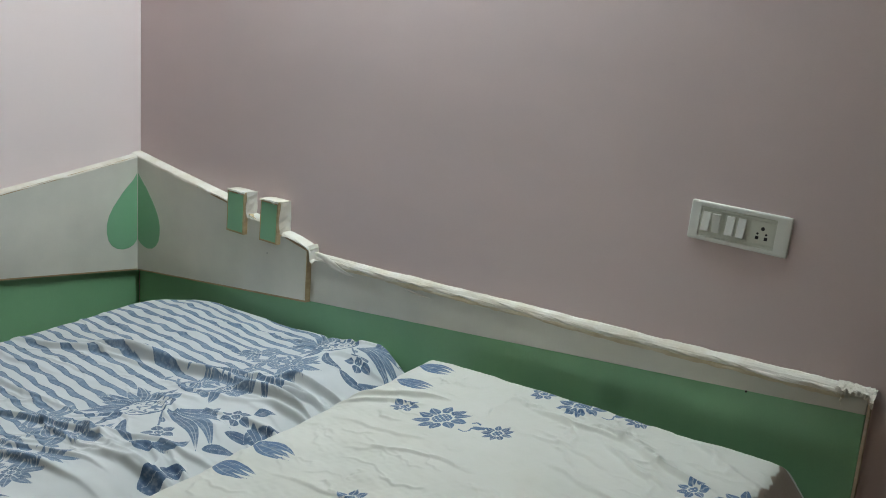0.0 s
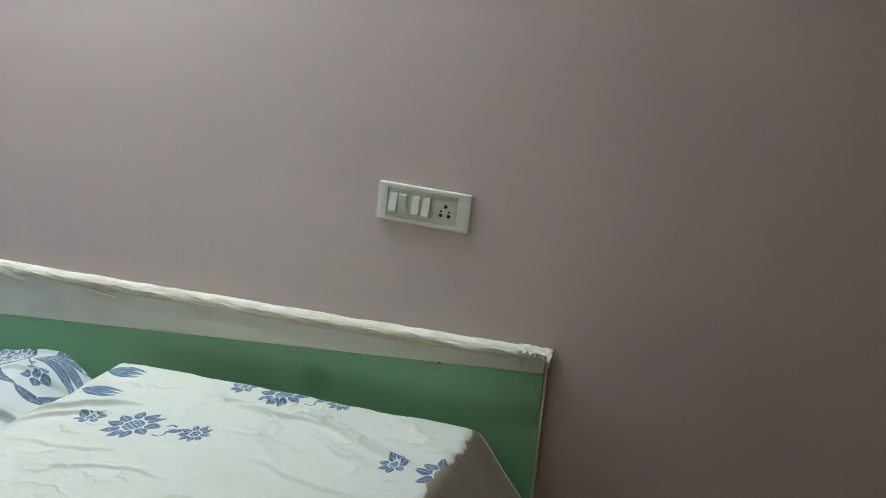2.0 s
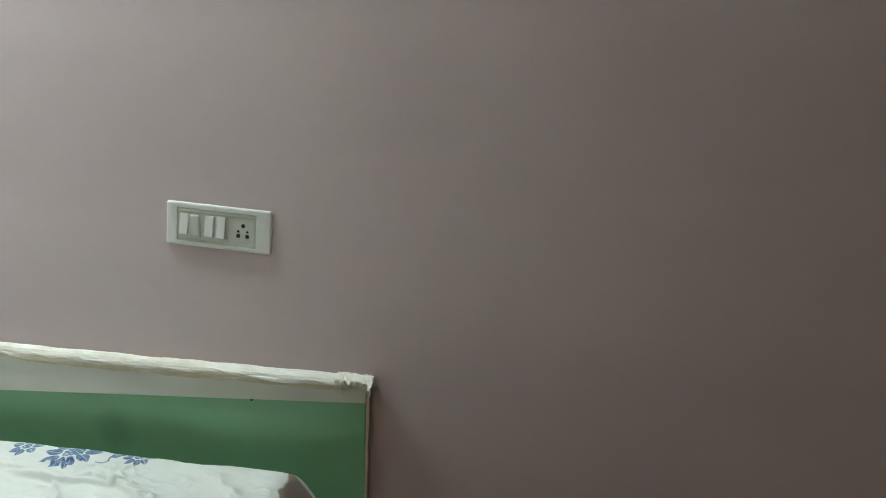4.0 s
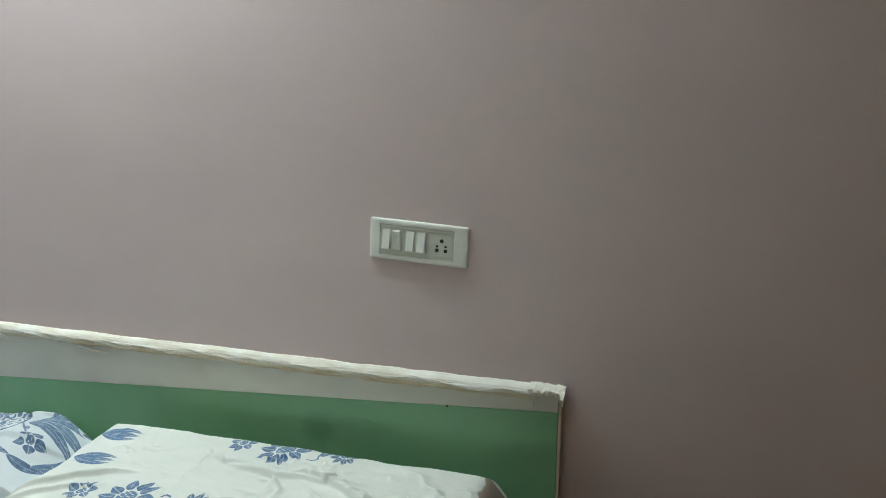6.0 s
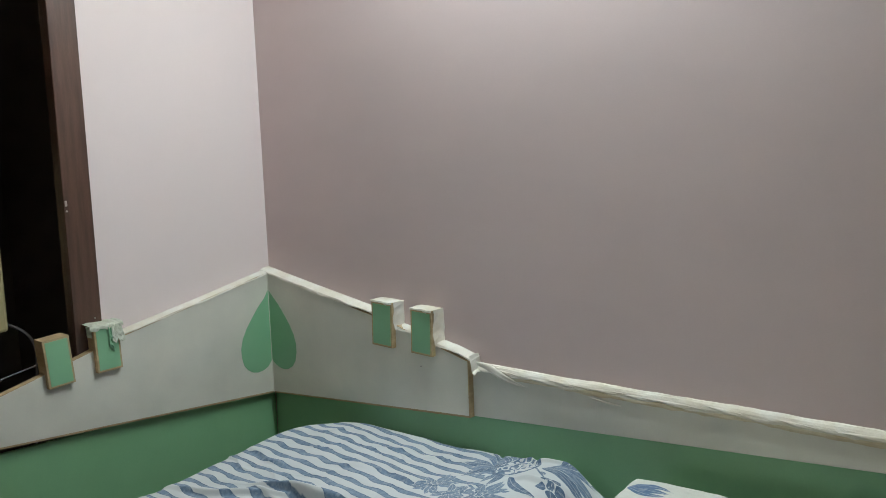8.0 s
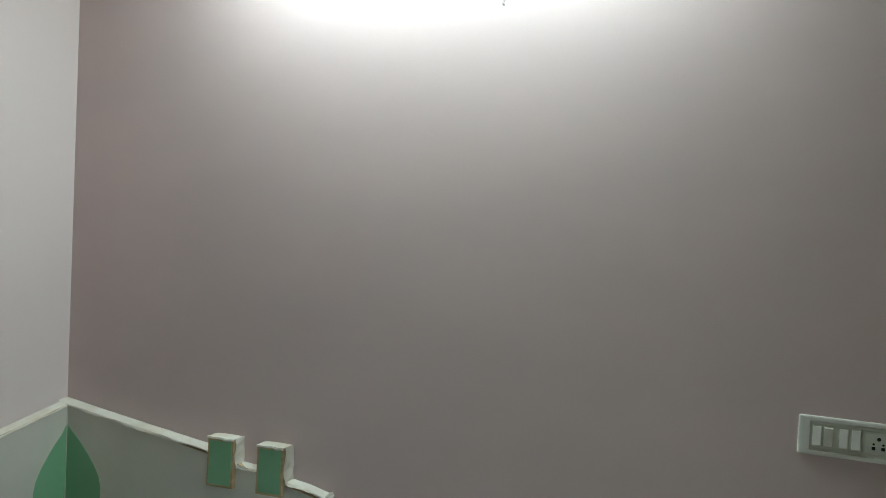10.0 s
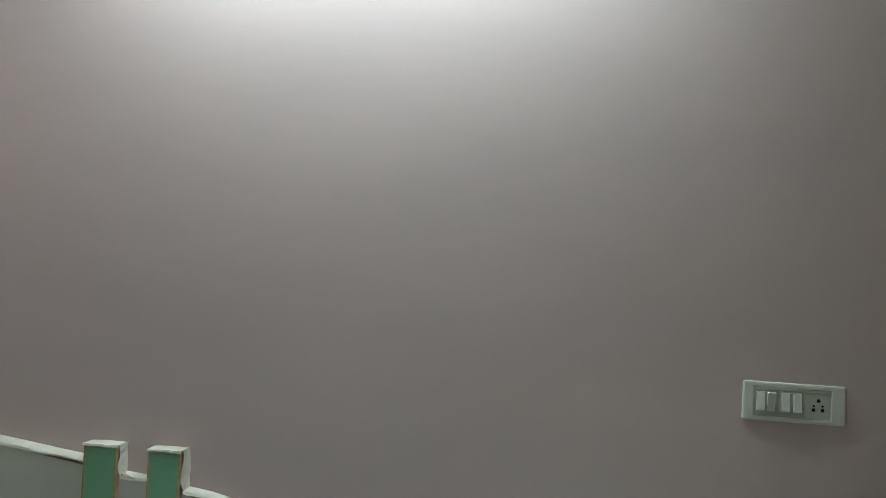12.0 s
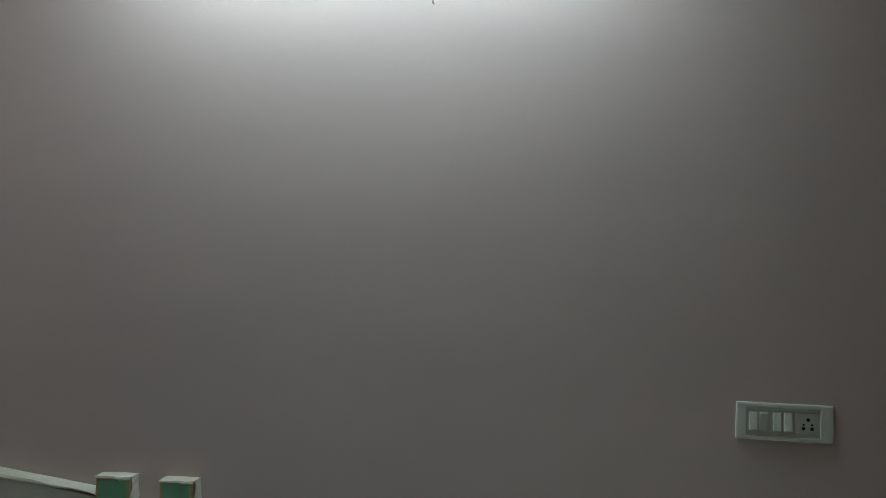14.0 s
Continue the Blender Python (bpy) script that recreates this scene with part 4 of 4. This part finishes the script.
def right_top(x, y):
    z = 0.605 + 0.013 * np.clip((x - 1.5) / 0.5, 0, 1) + 0.005 * waves(x, y, 21, 0.6, 2) + 0.0028 * waves(x, y, 27, 0.15, 4)
    for p0, p1, w, h in (((1.88, -0.25), (2.13, -0.262), 0.014, 0.011), ((2.09, -0.235), (2.35, -0.375), 0.013, 0.014), ((2.06, -0.285), (2.30, -0.42), 0.012, 0.009),
                         ((2.02, -0.245), (2.12, -0.235), 0.010, 0.013), ((1.74, -0.655), (1.97, -0.605), 0.007, 0.006), ((1.86, -0.75), (1.95, -0.735), 0.006, 0.004),
                         ((1.52, -0.47), (1.70, -0.335), 0.012, 0.014), ((1.54, -0.53), (1.68, -0.40), 0.011, 0.010), ((1.80, -0.20), (1.84, -0.36), 0.014, 0.008),
                         ((1.62, -0.60), (1.82, -0.56), 0.012, 0.005), ((2.05, -0.48), (2.30, -0.52), 0.014, 0.007), ((1.70, -0.86), (2.05, -0.84), 0.010, 0.005),
                         ((2.22, -0.16), (2.36, -0.24), 0.012, 0.010), ((1.98, -0.38), (2.16, -0.40), 0.012, 0.005)):
        z = z + fold(x, y, p0, p1, w, h)
    z = z + creases(x, y, 6, 34, (1.58, 2.36), (-1.0, -0.18), (0.05, 0.16), (0.006, 0.010), (0.0015, 0.0045), (-35, 25))
    z = z + creases(x, y, 12, 12, (1.95, 2.36), (-0.42, -0.16), (0.06, 0.15), (0.006, 0.011), (0.003, 0.008), (-60, 5))
    z = z + creases(x, y, 44, 70, (1.55, 2.38), (-1.0, -0.16), (0.04, 0.14), (0.0032, 0.0055), (0.0009, 0.0026), (-50, 30))
    return z


def striped_print(p):
    """Wavy stripes along the bed's head, ending in a border of cones, leaves and blossoms."""
    across = p.y + 0.11 * p.x + 0.0024 * np.sin(p.x * 62 + 9 * p.y) + 0.0022 * waves(p.x, p.y, 5, 0.10, 2)
    ph = (across / 0.0435) % 1
    duty = 0.20 + 0.05 * np.sin(p.x * 55 + across * 80)
    border = 1.085 + 0.05 * waves(p.x, p.y, 12, 0.16, 3) - 0.06 * np.cos((p.y + 0.13) / 0.63 * 2 * math.pi) + 0.02
    stripes = smooth01(0.03, -0.03, np.abs(ph - 0.5) - duty) * (p.x < border + 0.07)
    rim = smooth01(0.07, 0.02, np.abs(np.abs(ph - 0.5) - duty + 0.02))
    p.put(stripes, 0.25 + 0.16 * waves(p.x, p.y, 31, 0.2, 3) + 0.30 * rim)
    rng = random.Random(17)
    for k in range(-1, 3):
        x0, y0 = 1.152 + 0.014 * k, -0.136 - 0.632 * k
        for i in range(15):
            t = 85 + i * 13.5
            c, d = math.cos(math.radians(t)), math.sin(math.radians(t))
            p.leaf(x0 - 0.01 + 0.03 * c, y0 + 0.025 * d, t + 6 * math.sin(i * 2), 0.085 + 0.035 * ((i * 7) % 3) / 2, 0.024, 0.34 + 0.08 * (i % 3), 1, 0.06 * math.sin(i), rim=0.0015)
        # ragged blossoms melting into the stripes, their petals fanned towards the open side
        for cx, cy, n, ln, a0, sweep, tn in ((-0.120, -0.180, 9, 0.070, -150, 330, 0.32), (-0.045, -0.215, 8, 0.060, -130, 280, 0.34), (0.030, -0.190, 13, 0.085, -120, 250, 0.38),
                                             (0.095, -0.305, 10, 0.080, -115, 210, 0.46), (0.055, -0.430, 12, 0.090, -120, 250, 0.42), (-0.025, -0.330, 7, 0.060, -150, 300, 0.34),
                                             (-0.040, -0.440, 7, 0.060, -120, 280, 0.32), (0.125, -0.375, 6, 0.070, -80, 150, 0.55)):
            for i in range(n):
                t = a0 + sweep * i / n
                c, d = math.cos(math.radians(t)), math.sin(math.radians(t))
                p.leaf(x0 + cx + 0.010 * c, y0 + cy + 0.010 * d, t + 9 * math.sin(i * 3.1 + cx * 40), ln * (0.66 + 0.34 * ((i * 5) % 4) / 3), ln * 0.30, tn + 0.06 * ((i * 3) % 3 - 1), 1, 0.09 * math.sin(i * 1.7), rim=0.0014)
            p.flower(x0 + cx, y0 + cy, ln * 0.34, 6, tn + 0.08, 0.35, 15)
        # loose brush strokes between them
        for i in range(40):
            cx, cy = rng.uniform(-0.13, 0.09), rng.uniform(-0.47, -0.14)
            p.leaf(x0 + cx, y0 + cy, rng.uniform(-110, 70), rng.uniform(0.022, 0.050), rng.uniform(0.007, 0.013), rng.uniform(0.24, 0.46), 0, rng.uniform(-0.2, 0.2), rim=0.0010)
        p.cone(x0 + 0.004, y0 - 0.003, 74, 0.132, 0.098)
        # long drooping blades on the open side
        for dx, dy, t, ln, w, tn, b in ((0.070, 0.010, -8, 0.190, 0.042, 0.40, 0.16), (0.075, 0.005, -18, 0.190, 0.034, 0.55, 0.10), (0.080, 0.020, 18, 0.150, 0.036, 0.44, 0.14),
                                        (0.085, 0.030, 36, 0.115, 0.026, 0.48, 0.10), (0.035, -0.075, -24, 0.155, 0.026, 0.58, -0.14), (0.150, -0.140, 20, 0.095, 0.030, 0.62, -0.16),
                                        (0.205, -0.125, 78, 0.085, 0.028, 0.50, -0.18), (0.225, 0.045, 38, 0.080, 0.030, 0.66, 0.08), (0.262, 0.070, 84, 0.095, 0.044, 0.60, 0.10)):
            p.leaf(x0 + dx, y0 + dy, t, ln, w, tn, 2 if w > 0.03 else 1, b, rim=0.0016)
        for dx, dy, t, ln, w, tn, b in ((0.290, -0.215, 80, 0.075, 0.046, 0.76, 0.06), (0.270, -0.150, 50, 0.055, 0.034, 0.78, 0.0), (0.215, 0.115, -20, 0.080, 0.028, 0.56, 0.10),
                                        (0.250, -0.035, 60, 0.080, 0.026, 0.62, 0.12), (0.120, 0.060, 60, 0.045, 0.016, 0.46, 0.0), (0.135, 0.085, 110, 0.035, 0.012, 0.50, 0.0),
                                        (0.110, -0.030, 150, 0.030, 0.012, 0.50, 0.0), (0.200, 0.150, 70, 0.060, 0.022, 0.60, 0.12), (0.255, 0.140, 40, 0.060, 0.030, 0.70, 0.08)):
            p.leaf(x0 + dx, y0 + dy, t, ln, w, tn, 1, b, rim=0.0014)
        p.stem([(x0 + 0.060, y0 + 0.004), (x0 + 0.085, y0 - 0.020), (x0 + 0.110, y0 - 0.040), (x0 + 0.130, y0 - 0.060)], 0.0034, 0.50)
        p.stem([(x0 + 0.075, y0 + 0.010), (x0 + 0.110, y0 + 0.050), (x0 + 0.150, y0 + 0.080)], 0.0030, 0.46)
        for cx, cy, n in ((0.154, -0.072, 5), (0.191, 0.104, 6)):
            if p.near(x0 + cx, y0 + cy, 0.06):
                p.cut(smooth01(0.004, -0.002, np.hypot(p.x - x0 - cx, p.y - y0 - cy) - 0.040))
            p.flower(x0 + cx, y0 + cy, 0.040, n, 0.64, 0.28, 10)


def floral_print(p):
    """Rows of sunflowers with a small blossom either side, tulips along the border."""
    # the blossoms are drawn longer towards the foot of the bed than across it
    tall = 1.35
    x, y, dye, tone = p.whole
    p.whole = (x, y / tall, dye, tone)
    for x0, y0 in ((1.766, -0.436), (1.953, -0.147), (2.412, -0.362), (1.985, -0.845), (1.82, -1.11), (2.45, -0.69), (2.12, -1.08)):
        y0 /= tall
        p.flower(x0, y0, 0.060, 10, 0.58, 0.38, 8)
        p.flower(x0 - 0.104, y0 - 0.001, 0.033, 7, 0.62, 0.30, 20)
        p.flower(x0 + 0.133, y0 + 0.014, 0.035, 9, 0.68, 0.32, 5)
        p.leaf(x0 + 0.078, y0 - 0.002, 40, 0.036, 0.014, 0.5, 0)
        p.leaf(x0 + 0.076, y0 + 0.008, 5, 0.030, 0.011, 0.5, 0)
        p.stem([(x0 + 0.064, y0 - 0.02), (x0 + 0.078, y0 - 0.022), (x0 + 0.084, y0 - 0.012), (x0 + 0.080, y0 - 0.002)], 0.0026, 0.5)
        p.stem([(x0 + 0.066, y0 + 0.016), (x0 + 0.072, y0 + 0.024), (x0 + 0.082, y0 + 0.022)], 0.0026, 0.5)
    p.whole = (x, y, dye, tone)
    for x0, y0 in ((1.500, -0.190), (1.525, -0.305), (1.576, -0.800), (1.584, -0.905), (1.660, -1.40)):
        for t, b in ((-4, 0.12), (-9, 0.0), (-14, -0.12)):
            p.leaf(x0, y0, t + 10, 0.112, 0.021, 0.5, 1, b)


sheet("bedsheet", lambda y: 0.325 - 0.20 * y + 0.13 * np.exp(y / 0.07), lambda y: 1.375 - 0.14 * y, lambda x: -0.080 - 0.035 * np.exp(-np.maximum(x - 0.42, -0.05) / 0.10), (0.22, 0.10, 0.16), 0.045, (4, 12, 2),
      left_top, striped_print, STRIPED_COTTON, "crumpled white cotton sheet with wavy blue stripes and flowers")
sheet("bedsheet", lambda y: 1.515 - 0.13 * y, lambda y: 2.375 - 0.03 * y, lambda x: -0.148 + 0.015 * (x - 1.5), (0.12, 0.195, 0.16), 0.042, (12, 40, 2),
      right_top, floral_print, FLORAL_COTTON, "creased white cotton sheet printed with blue sunflowers", bordered=True)
